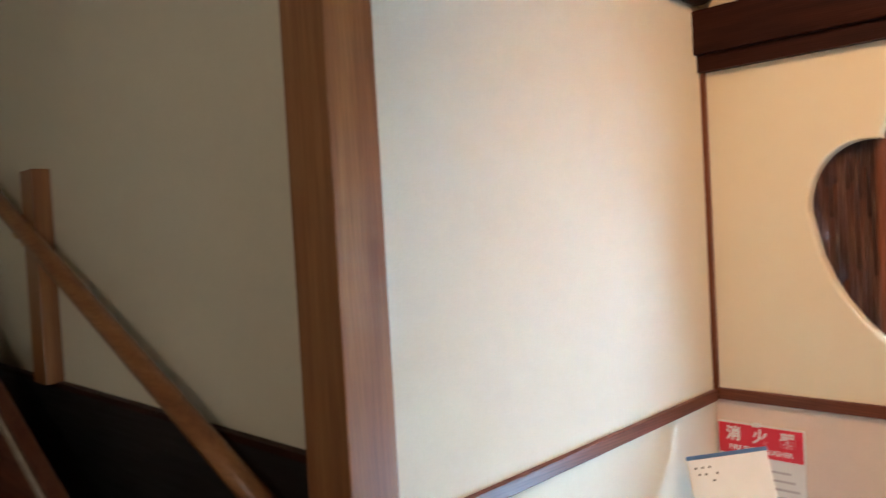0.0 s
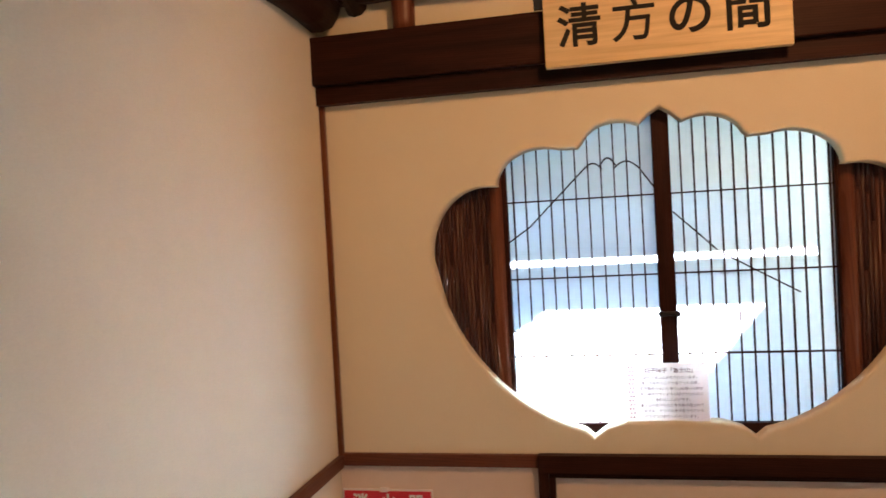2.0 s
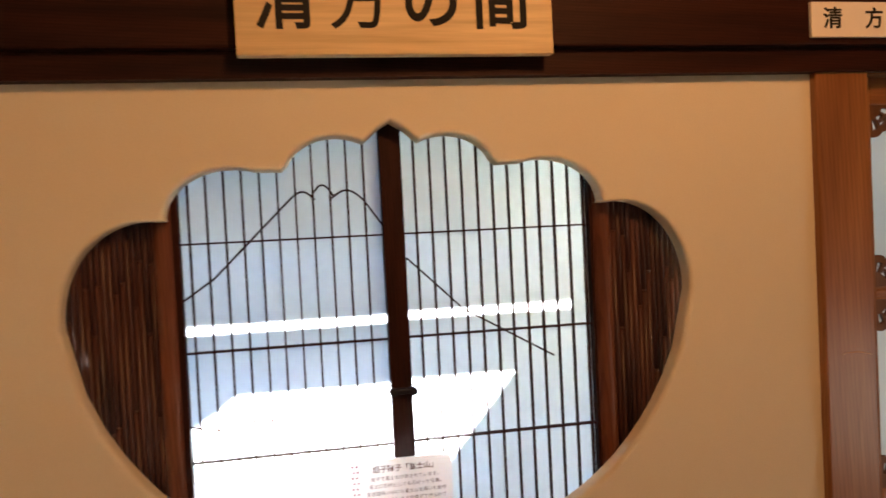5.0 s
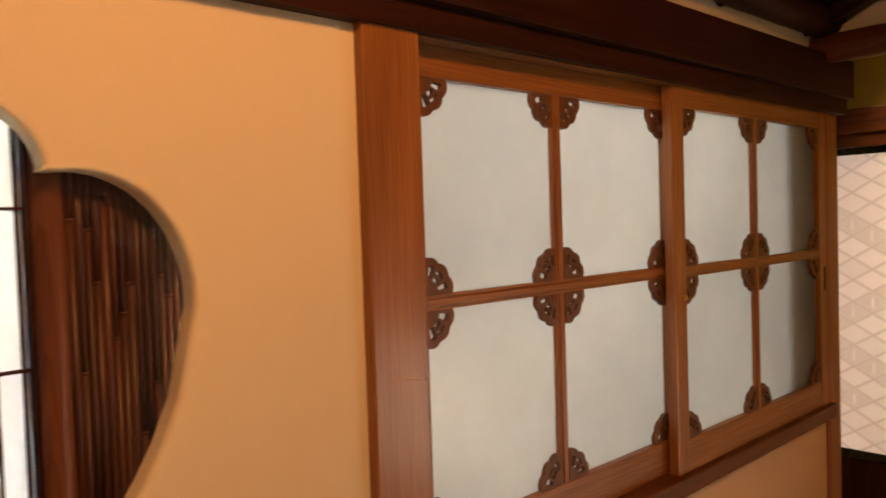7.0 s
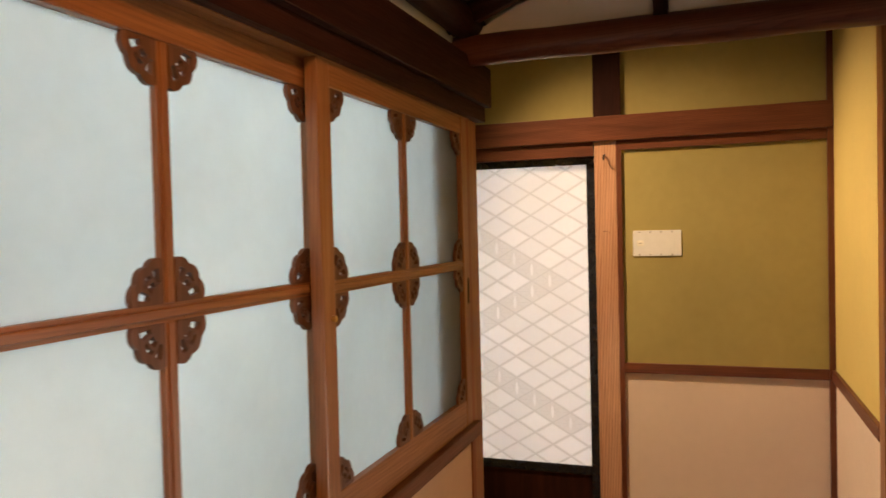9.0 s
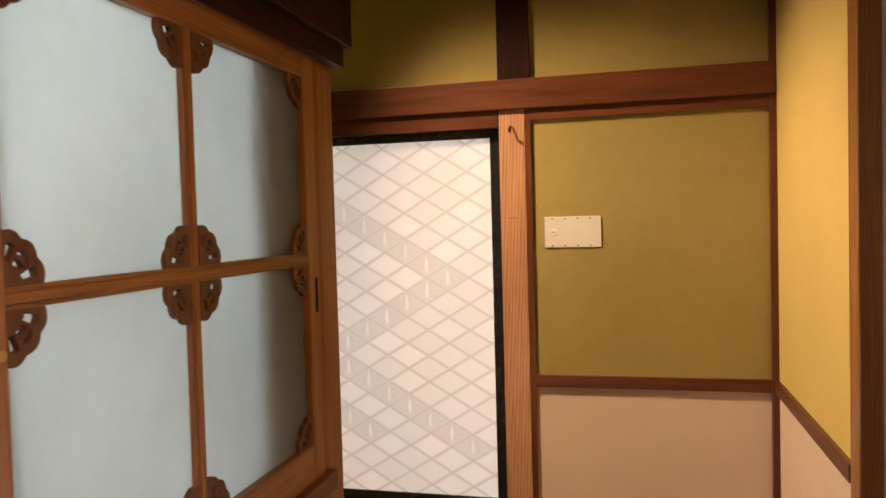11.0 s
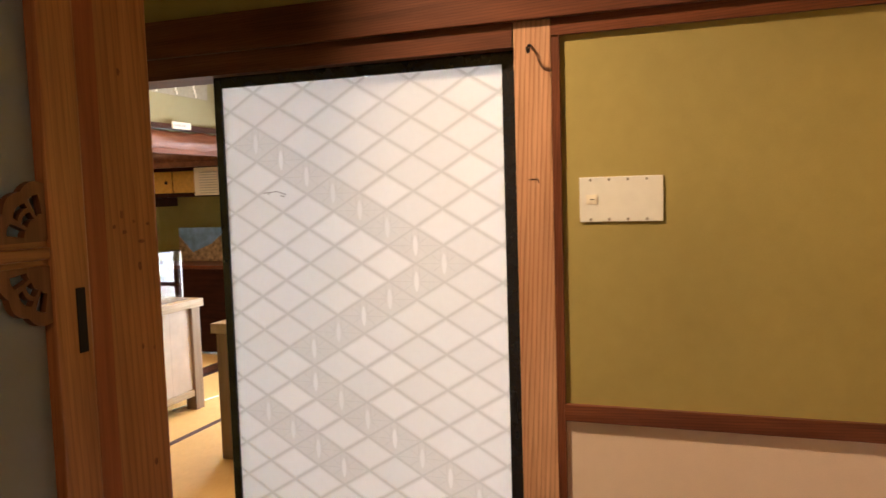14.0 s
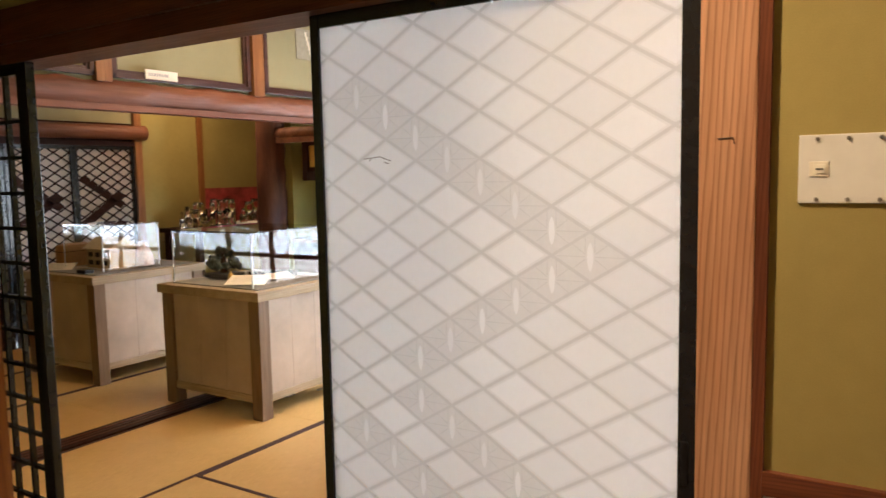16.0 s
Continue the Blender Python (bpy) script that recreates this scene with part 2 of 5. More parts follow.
def cusp_outline():
    """The plum-shaped window opening, half from formulas, mirrored about its middle."""
    pts = []

    def arc(cx, cz, rx, rz, a0, a1, n):
        for i in range(n + 1):
            a = radians(a0 + (a1 - a0) * i / n)
            pts.append((cx + rx * math.cos(a), cz + rz * math.sin(a)))
    # upper right, from the tip clockwise
    pts.append((0.0, 1.771))
    pts.append((0.022, 1.758))
    arc(0.095, 1.683, 0.083, 0.064, 125, 18, 10)       # first lobe
    pts.append((0.184, 1.693))
    arc(0.266, 1.618, 0.107, 0.082, 112, 4, 12)        # second lobe
    pts.append((0.371, 1.619))
    arc(0.403, 1.464, 0.134, 0.156, 98, -4, 16)         # shoulder
    for f in range(1, 15):                             # long full sweep down to the foot
        x = 0.536 - 0.364 * f / 15
        c = max(0.0, 1 - ((x - 0.10) / 0.440) ** 2)
        pts.append((x, 1.488 - 0.452 * c ** 0.55))
    pts.append((0.176, 1.031))
    pts.append((0.146, 1.054))
    pts.append((0.105, 1.067))
    pts.append((0.0, 1.069))
    left = [(-x, z) for x, z in pts[1:-1]][::-1]
    return [(CX + x, z) for x, z in pts + left]


def wall_with_hole(bm, loop, x0, x1, z0, z1, y0, y1):
    """A slab pierced by an outline, its hole edge softly rounded."""
    rings = []
    n = len(loop)
    cz = 1.45

    def outer(p):
        dx, dz = p[0] - CX, p[1] - cz
        k = min((x1 - CX) / dx if dx > 1e-9 else (x0 - CX) / dx if dx < -1e-9 else 1e9,
                (z1 - cz) / dz if dz > 1e-9 else (z0 - cz) / dz if dz < -1e-9 else 1e9)
        return CX + dx * k, cz + dz * k
    corner = [(x0, z0), (x1, z0), (x0, z1), (x1, z1)]
    out = [outer(p) for p in loop]
    for c in corner:                                   # snap the nearest ray to each corner
        i = min(range(n), key=lambda j: (out[j][0] - c[0]) ** 2 + (out[j][1] - c[1]) ** 2)
        out[i] = c
    e = 0.009

    def shrink(p, d):
        v = Vector((p[0] - CX, p[1] - cz))
        return (p[0] + v.x / v.length * d, p[1] + v.y / v.length * d)
    layers = [(out, y1), (out, y0), ([shrink(p, e) for p in loop], y0), ([shrink(p, e * 0.5) for p in loop], y0 + e * 0.13), ([shrink(p, e * 0.18) for p in loop], y0 + e * 0.45), (loop, y0 + e), (loop, y1)]
    for ring, y in layers:
        rings.append([bm.verts.new((p[0], y, p[1])) for p in ring])
    for ra, rb in zip(rings, rings[1:] + rings[:1]):
        for i in range(n):
            bm.faces.new((ra[i], ra[(i + 1) % n], rb[(i + 1) % n], rb[i]))
    return bm


# floors
solo("floor", B(-2.6, 4.17, -1.2, 2.55, -0.06, 0.0), mid_wood("x"), "dark brown polished floorboards of the passage", "floor", "structure")
solo("floor_side_passage", B(3.14, 4.17, 2.554, 7.2, -0.06, 0.0), mid_wood("y"), "dark brown floorboards of the side passage", "floor", "structure")
solo("floor_tatami_bed", B(4.17, 9.7, 0.7, 8.8, -0.12, -0.055), pale_wood("x"), "wooden bed under the tatami mats", "floor", "structure")

# north wall with the cusped window
solo("wall_north", wall_with_hole(bmesh.new(), cusp_outline(), WX0, 1.255, 0.985, 1.842, YN, YN + 0.035), CREAM, "cream plaster wall pierced by a cusped window", "wall", "structure")
solo("wall_north_dado", B(WX0, 1.255, YN + 0.002, YN + 0.06, 0.0, 0.985), DADO, "pinkish plaster wall below the rail", "wall", "structure")
solo("wall_north_upper", B(WX0, 3.13, YN + 0.002, YN + 0.10, 2.0, 2.62), CREAM, "cream plaster strip above the beam", "wall", "structure")
solo("wall_north_low", B(1.365, 3.03, YN + 0.002, YN + 0.06, 0.0, 0.915), plaster("peach_plaster", (0.72, 0.50, 0.33), 0.08), "peach plaster wall below the glazed screen", "wall", "structure")
# west wall and stair recess
solo("wall_west", B(WX0 - 0.1, WX0, 1.385, YN + 0.1, 0.0, 2.62), CREAM, "cream plaster wall of the landing", "wall", "structure")
solo("wall_stair", B(-3.4, WX0 - 0.1, 1.39, 1.47, 0.0, 3.2), CREAM, "cream plaster wall beside the stairs", "wall", "structure")
solo("wall_stair_end", B(-3.5, -3.4, -1.3, 1.47, 0.0, 3.2), CREAM, "plain plaster wall at the stair end", "wall", "structure")
solo("wall_stair_top", B(-0.44, -0.36, -1.3, 1.47, 2.622, 3.08), CREAM, "plain plaster wall closing the stair head", "wall", "structure")
solo("floor_stair_end", B(-3.5, -2.602, -1.3, 1.47, -0.06, 0.0), mid_wood("x"), "plain floorboards at the stair end", "floor", "structure")
solo("wall_south_west", B(-3.4, 3.2, -1.3, -1.2, 0.0, 3.2), CREAM, "plain cream wall closing the landing", "wall", "structure")
# glowing pane added out of view to brighten the west wall
low_fill = thing("window_low", (3.13, 0.6, 0.25), "unseen glowing window added in the side wall as fill light", "window", "structure")
part("pane", B(3.128, 3.132, 0.0, 1.2, 0.25, 0.95), glow("low_fill_glow", (1.0, 0.88, 0.70), 0.15), low_fill)
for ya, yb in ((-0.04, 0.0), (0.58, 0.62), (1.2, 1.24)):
    part("frame_post", B(3.11, 3.138, ya, yb, 0.21, 0.99), dark_wood("z"), low_fill)
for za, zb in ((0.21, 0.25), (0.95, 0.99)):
    part("frame_rail", B(3.108, 3.138, -0.04, 1.24, za, zb), dark_wood("y"), low_fill)
solo("wall_south_side", B(3.14, 3.24, -1.2, 1.26, 0.0, 2.9), DADO, "plain pinkish wall beside the passage", "wall", "structure")
solo("wall_south_end", B(3.245, 3.30, 1.20, YS - 0.0365, 0.0, 2.86), DADO, "plain pinkish wall end beside the post", "wall", "structure")
# east wall
solo("wall_east", B(XE, XE + 0.1, -1.3, 2.238, 0.93, 1.834), OLIVE, "olive green plaster wall panel", "wall", "structure")
solo("wall_east_dado", B(XE, XE + 0.1, -1.3, 2.238, 0.0, 0.93), DADO, "pinkish plaster wall below the rail", "wall", "structure")
solo("wall_east_upper", B(XE, XE + 0.1, -1.3, 7.3, 1.98, 3.0), OLIVE, "olive green plaster above the beam", "wall", "structure")
solo("wall_south", B(3.3, XE, YS - 0.09, YS, 0.93, 2.9), OCHRE, "yellow ochre plaster wall of the passage", "wall", "structure")
solo("wall_south_dado", B(3.3, XE, YS - 0.09, YS, 0.0, 0.93), DADO, "pinkish plaster wall below the rail", "wall", "structure")
solo("wall_tatami_west", B(XE + 0.1, XE + 0.18, 5.29, 8.73, -0.1, 2.83), OLIVE, "olive plaster wall of the far room", "wall", "structure")
# board added behind the frosted panes to shade their right-hand end
solo("screen_shade_board", B(2.72, 3.05, 2.655, 2.74, 0.0, 2.9), dark_wood("z"), "unseen dark board added close behind the screen to darken its panes", "wall", "structure")
# room behind the glazed screen, and the side passage
solo("wall_screen_room", B(3.05, 3.13, 2.68, 7.2, 0.0, 2.9), OLIVE, "olive plaster wall of the side passage", "wall", "structure")
solo("wall_passage_end", B(3.05, 4.2, 7.2, 7.3, 0.0, 2.9), OLIVE, "plain olive wall closing the side passage", "wall", "structure")
solo("wall_east_far", B(XE, XE + 0.1, 5.2, 7.3, 0.0, 1.98), OLIVE, "olive plaster wall of the side passage", "wall", "structure")

solo("wall_screen_corner", B(3.04, 3.126, 2.654, 2.690, 0.0, 2.9), OLIVE, "olive plaster behind the end post", "wall", "structure")
solo("wall_screen_corner_top", B(3.022, 3.124, 2.556, 2.690, 2.62, 2.849), OLIVE, "olive plaster above the end post", "wall", "structure")

# ceilings
solo("ceiling_landing", prism(bmesh.new(), [(2.6, 2.10), (1.5, 2.55), (-1.3, 2.55), (-1.3, 2.62), (1.5, 2.62), (2.6, 2.18)], "yz", -0.44, 3.02), mid_wood("x"), "sloping ceiling of red-brown boards", "ceiling", "structure")
solo("ceiling_stair", B(-3.5, -0.44, -1.3, 1.47, 3.0, 3.08), CREAM, "plain ceiling over the stairs", "ceiling", "structure")
solo("ceiling_passage", B(3.02, 4.3, -1.3, 7.3, 2.85, 2.93), mid_wood("y"), "dark boarded ceiling of the passage", "ceiling", "structure")
solo("ceiling_tatami_room", B(4.3, 9.7, 0.7, 8.8, 2.75, 2.83), pale_wood("x"), "boarded ceiling of the tatami room", "ceiling", "structure")
# tatami room shell
solo("wall_tatami_south", B(4.3, 9.0, 0.7, 0.8, -0.1, 2.83), OLIVE, "olive plaster wall of the tatami room", "wall", "structure")

# ---- timbers of the landing and passage ----
solo("trim_head_rail", B(WX0, 3.135, 2.524, 2.60, 1.840, 1.884), dark_wood("x"), "dark red lintel rail under the beam", "rail", "structure")
solo("trim_long_beam", B(WX0 - 0.002, 3.145, 2.505, 2.58, 1.884, 2.0, bevel=0.004), dark_wood("x"), "dark red planed wall beam", "beam", "structure")
solo("trim_dado_rail", B(WX0, 0.152, 2.538, 2.552, 0.962, 0.992, bevel=0.002), mid_wood("x"), "red-brown dado rail", "rail", "structure")
solo("trim_dado_rail_west", B(WX0, WX0 + 0.014, 1.386, 2.538, 0.958, 0.988, bevel=0.002), mid_wood("y"), "red-brown dado rail", "rail", "structure")
solo("trim_corner_strip", B(WX0, WX0 + 0.012, 2.538, 2.552, 0.99, 1.888), mid_wood("z"), "thin red-brown corner strip", "trim", "structure")
b = bmesh.new()
rod(b, (WX0 + 0.02, 1.25, 2.075), (WX0 + 0.02, 2.52, 2.075), 0.055, 0.06, 14, 0.15, 14)
solo("wall_log_west", b, dark_wood("y"), "dark peeled log along the wall top", "beam", "structure")
b = bmesh.new()
rod(b, (-0.11, 2.54, 1.995), (-0.11, 2.54, 2.12), 0.026, 0.028, 14, 0.06, 4)
solo("short_strut", b, mid_wood("z"), "short round red strut on the beam", "strut", "structure")
b = bmesh.new()
rod(b, (WX0, 2.52, 2.115), (3.0, 2.52, 2.09), 0.045, 0.045, 14, 0.12, 30)
solo("wall_log_north", b, dark_wood("x"), "dark peeled log above the beam", "beam", "structure")
b = bmesh.new()
for i in range(7):
    x = -0.23 + 0.52 * i
    rod(b, (x, 2.56, 2.075), (x, 1.45, 2.53), 0.028, 0.03, 10, 0.15, 10, seed=i)
solo("ceiling_rafters", b, dark_wood("y"), "dark round rafters under the boards", "rafters", "structure")

# post at the stairs
solo("stair_post", B(-0.445, -0.33, 1.285, 1.384, 0.0, 2.6, bevel=0.004), amber_wood("z"), "polished orange-brown timber corner post", "post", "structure")
# post between window wall and glazed screen
solo("screen_post", B(1.255, 1.366, 2.532, 2.62, 0.0, 1.880, bevel=0.005), amber_wood("z"), "polished orange timber post", "post", "structure")
b = bmesh.new()
tube(b, [(1.292 + 0.010 * i, 2.5318, 1.312 + 0.0022 * i - 0.0005 * i * i) for i in range(7)], 0.0007, 5)
solo("post_scratch", b, plain("bare_scratch", (0.72, 0.42, 0.20), 0.6), "pale scratch across the polished post", "scratch", "structure")
# end post of the screen
solo("end_strip", B(3.004, 3.036, 2.548, 2.63, 0.0, 1.862), wood("jamb_redwood", (0.34, 0.10, 0.032), (0.24, 0.066, 0.02), "z", 0.45, 40), "red-brown jamb strip beside the post", "trim", "structure")
end_post = solo("end_post", B(3.036, 3.129, 2.553, 2.66, 0.0, 1.888, bevel=0.004), knotty_wood("z"), "knotty pine end post", "post", "structure")
KNOT = plain("dark_knot", (0.15, 0.052, 0.018), 0.6, spread=0.4, scale=160)
for x, z, rx, rz in ((3.067, 1.452, 0.0045, 0.006), (3.054, 1.438, 0.004, 0.003), (3.070, 1.431, 0.006, 0.003), (3.097, 1.418, 0.007, 0.003), (3.110, 1.439, 0.004, 0.0025), (3.092, 1.388, 0.004, 0.007), (3.089, 1.289, 0.003, 0.0045), (3.109, 1.284, 0.0025, 0.003), (3.086, 1.443, 0.003, 0.0025), (3.075, 1.62, 0.004, 0.006), (3.10, 1.14, 0.004, 0.006)):
    b = bmesh.new()
    b.faces.new([b.verts.new((x + 0.72 * rx * math.cos(q * math.pi / 6) * (1 + 0.25 * math.sin(5 * q + 90 * x)), 2.5525, z + 0.8 * rz * math.sin(q * math.pi / 6) * (1 + 0.2 * math.cos(3 * q)))) for q in range(12)])
    part("knot", b, KNOT, end_post, "dark brown knot")
# log tie beam and gable over it
b = bmesh.new()
rod(b, (2.95, 2.56, 2.015), (2.95, 1.2, 2.02), 0.042, 0.046, 18, 0.10, 24)
solo("tie_log", b, mid_wood("y"), "red-brown peeled log tie beam", "beam", "structure")
solo("wall_gable", prism(bmesh.new(), [(2.56, 2.04), (1.2, 2.04), (1.2, 2.6), (1.5, 2.55)], "yz", 2.96, 3.02), CREAM, "cream plaster gable above the log", "wall", "structure")
solo("wall_gable_top", B(2.962, 3.02, -1.3, 2.70, 2.52, 2.95), CREAM, "plaster wall closing the roof space", "wall", "structure")
solo("wall_gable_back", B(3.0205, 3.035, 1.2, 2.55, 2.07, 2.95), CREAM, "plain plaster backing of the gable", "wall", "structure")
solo("gable_strut", B(2.925, 2.962, 1.975, 2.012, 2.05, 2.45), dark_wood("z"), "dark square strut in the gable", "strut", "structure")
b = bmesh.new()
rod(b, (2.93, 2.56, 2.075), (2.93, 1.45, 2.53), 0.022, 0.024, 10, 0.12, 10)
solo("gable_rafter", b, mid_wood("y"), "red-brown rafter against the gable", "rafter", "structure")

# east wall timbers
solo("trim_east_beam", B(XE - 0.028, XE + 0.02, 1.432, 5.3, 1.875, 1.98, bevel=0.003), mid_wood("y"), "red-brown wall beam", "beam", "structure")
solo("trim_east_head", B(XE - 0.012, XE + 0.02, 1.432, 2.2565, 1.834, 1.875), mid_wood("y"), "red-brown strip under the beam", "trim", "structure")
solo("trim_door_head", B(XE - 0.012, XE + 0.12, 2.352, 5.3, 1.815, 1.875), mid_wood("y"), "red-brown grooved door head", "door head", "structure")
solo("east_post", B(XE - 0.012, XE + 0.12, 2.256, 2.349, 0.0, 1.876, bevel=0.004), pine_wood("z"), "pinkish pine post with straight grain", "post", "structure")
solo("east_post_strip", B(XE - 0.010, XE + 0.02, 2.236, 2.257, 0.0, 1.834), mid_wood("z"), "thin red-brown strip beside the post", "trim", "structure")
solo("east_strut", B(XE - 0.016, XE + 0.02, 2.235, 2.35, 1.98, 2.86, bevel=0.003), dark_wood("z"), "dark short post above the beam", "post", "structure")
solo("trim_east_rail", B(XE - 0.014, XE + 0.01, 1.445, 2.238, 0.888, 0.93, bevel=0.002), mid_wood("y"), "red-brown dado rail", "rail", "structure")
solo("trim_south_rail", B(3.31, XE - 0.014, YS - 0.01, YS + 0.014, 0.888, 0.93, bevel=0.002), mid_wood("x"), "red-brown dado rail", "rail", "structure")
solo("trim_east_corner", B(XE - 0.02, XE, YS, YS + 0.022, 0.0, 2.86), mid_wood("z"), "red-brown corner strip", "trim", "structure")
solo("south_post", B(3.235, 3.305, YS - 0.036, YS + 0.012, 0.0, 2.86, bevel=0.004), amber_wood("z"), "orange-brown timber post", "post", "structure")

# lamps: daylight behind the screen, warm ceiling lamps, a fill for the stairs
lamp("landing_lamp", "SPOT", look((0.85, 1.30, 2.42), (0.88, 2.55, 1.40)), 1.5, (1.0, 0.46, 0.165), spot=146, radius=0.12)
# fill light added out of view to brighten the stair wall
lamp("stair_fill", "AREA", look((-0.3, -0.6, 2.4), (-0.8, 1.3, 1.2)), 0.115, (1.0, 0.70, 0.42), size=0.5)
lamp("passage_lamp", "SPOT", look((3.42, 3.15, 2.75), (3.82, 1.60, 0.66)), 5.2, (1.0, 0.67, 0.38), spot=72, radius=0.06)
lamp("tatami_lamp", "AREA", look((6.3, 4.6, 2.7), (6.3, 4.6, 0)), 0.85, (1.0, 0.62, 0.32), size=1.0)
lamp("far_room_lamp", "AREA", look((7.8, 7.9, 2.6), (8.3, 8.3, 0)), 0.42, (1.0, 0.62, 0.32), size=0.8)
lamp("screen_daylight", "AREA", look((1.55, 4.0, 1.9), (1.7, 2.6, 1.4)), 0.66, (0.90, 0.96, 1.0), size=1.4)

# ---- lettering ----
def letters(parent, text, size, m, material, thick=0.0, depth=0.0006, name="lettering", spacing=1.0):
    """Words as a flat mesh, centred, reading in the plane that m gives (x along the words, y up)."""
    cu = bpy.data.curves.new("text", "FONT")
    cu.body, cu.size, cu.align_x, cu.align_y = text, size, "CENTER", "CENTER"
    cu.extrude, cu.offset, cu.space_character = depth, thick, spacing
    tmp = bpy.data.objects.new("text", cu)
    scene.collection.objects.link(tmp)
    dg = bpy.context.evaluated_depsgraph_get()
    me = bpy.data.meshes.new_from_object(tmp.evaluated_get(dg))
    bpy.data.objects.remove(tmp)
    bpy.data.curves.remove(cu)
    me.transform(m)
    me.materials.clear()
    me.materials.append(material)
    return part(name, me, None, parent)


def on_north(x, y, z, lean=0.0):
    """A writing plane on a wall that faces -y."""
    return pose(x, y, z, 90 + lean, 0, 0)


def on_east(x, y, z):
    """A writing plane on a wall that faces -x."""
    return pose(x, y, z, 90, 0, -90)


INK = plain("black_ink", (0.008, 0.007, 0.007), 0.9)
RED = plain("sign_red", (0.55, 0.012, 0.03), 0.35, spread=0.04)
WHITE = plain("white_plastic", (0.70, 0.69, 0.66), 0.4, spread=0.03)
CARD = plain("cream_card", (0.78, 0.72, 0.62), 0.6, spread=0.03)
BLACK_IRON = plain("black_iron", (0.02, 0.02, 0.022), 0.4, 0.6)
BOARD = wood("pale_sign_board", (0.80, 0.64, 0.36), (0.72, 0.54, 0.28), "x", 0.5, 30)
SHOJI_PAPER = paper("shoji_paper", (0.78, 0.845, 0.86), 0.85, 0.02, 0.5)

# ---- the cusped window: bamboo, posts, shoji ----
REED = wood("smoked_reed", (0.125, 0.050, 0.034), (0.036, 0.015, 0.012), "z", 0.36, 90)


def reed_panel(x0, x1, group):
    t = thing("reed_panel", ((x0 + x1) / 2, 2.60, 1.0), "panel of dark smoked reeds behind the cusped opening", "reed panel", group=group)
    n = round(abs(x1 - x0) / 0.0094)
    for i in range(n):
        x = min(x0, x1) + (i + 0.5) * abs(x1 - x0) / n
        r = 0.0042 + 0.0009 * random.random()
        bm = bmesh.new()
        k = 1.0 + random.random() * 0.12
        rod(bm, (x, 2.602, 1.0), (x, 2.602, k), r, n=8)
        while k < 1.70:                                 # joints along the reed
            e = min(1.70, k + 0.2 + random.random() * 0.3)
            rod(bm, (x, 2.602, k), (x, 2.602, k + 0.004), r * 1.12, n=8)
            rod(bm, (x, 2.602, k + 0.004), (x, 2.602, e), r, n=8)
            k = e
        part("reed", bm, REED, t)
    part("backing", B(x0, x1, 2.611, 2.618, 1.0, 1.70), dark_wood("z"), t)
    return t


reed_panel(-0.10, 0.062, "reed panels of the window")
reed_panel(0.858, 1.02, "reed panels of the window")
for x in (0.078, 0.848):
    b = bmesh.new()
    rod(b, (x, 2.602, 0.98), (x, 2.602, 1.72), 0.0185, 0.017, 14, 0.10, 12, seed=x)
    solo("window_post", b, mid_wood("z"), "slim round red-brown post beside the shoji", "post", group="posts of the window")


def shoji_sash(x0, x1, y, bars, wide, side):
    """One sliding shoji: stiles, rails, hair-thin lattice, paper at the back."""
    t = thing("shoji_screen", ((x0 + x1) / 2, y, 0.99), "sliding paper shoji with thin lattice and a mountain line", "shoji screen", group="shoji of the window")
    w = dark_wood("z")
    part("stile", B(x0, x0 + (wide if side == "right" else 0.016), y - 0.012, y + 0.014, 0.99, 1.80, bevel=0.002), w, t)
    part("stile", B(x1 - (wide if side == "left" else 0.016), x1, y - 0.012, y + 0.014, 0.99, 1.80, bevel=0.002), w, t)
    part("rail", B(x0, x1, y - 0.011, y + 0.013, 1.025, 1.052), dark_wood("x"), t)
    part("rail", B(x0, x1, y - 0.011, y + 0.013, 1.762, 1.80), dark_wood("x"), t)
    for x in bars:
        part("lattice_bar", B(x - 0.0016, x + 0.0016, y - 0.003, y + 0.006, 1.05, 1.763), w, t)
    for z in (1.580, 1.396, 1.210):
        part("lattice_bar", B(x0 + 0.01, x1 - 0.01, y - 0.0045, y + 0.006, z - 0.0016, z + 0.0016), dark_wood("x"), t)
    part("paper", B(x0 + 0.004, x1 - 0.004, y + 0.007, y + 0.0075, 1.03, 1.79), SHOJI_PAPER, t, "glowing white shoji paper")
    return t


SY = 2.606
left_sash = shoji_sash(0.088, 0.482, SY, [0.4160 - 0.0297 * i for i in range(11)], 0.038, "left")
right_sash = shoji_sash(0.464, 0.842, SY + 0.004, [0.5060 + 0.0285 * i for i in range(12)], 0.012, "right")


def hair_line(t, pts, y):
    bm = bmesh.new()
    tube(bm, [(p[0], y, p[1]) for p in pts], 0.0017)
    return part("mountain_line", bm, dark_wood("x"), t)


def hump(x0, z0, x1, z1, rise, n=8):
    return [(x0 + (x1 - x0) * i / n, z0 + (z1 - z0) * i / n + rise * math.sin(math.pi * i / n)) for i in range(n + 1)]


hair_line(left_sash, [(0.091, 1.476), (0.156, 1.520), (0.271, 1.632), (0.294, 1.654)], SY - 0.004)
hair_line(left_sash, hump(0.294, 1.654, 0.330, 1.646, 0.010), SY - 0.004)
hair_line(left_sash, hump(0.324, 1.652, 0.363, 1.650, 0.020), SY - 0.004)
hair_line(left_sash, hump(0.358, 1.647, 0.414, 1.642, 0.016) + [(0.450, 1.589)], SY - 0.004)
hair_line(right_sash, [(0.484, 1.537), (0.536, 1.486), (0.577, 1.445)], SY - 0.003)
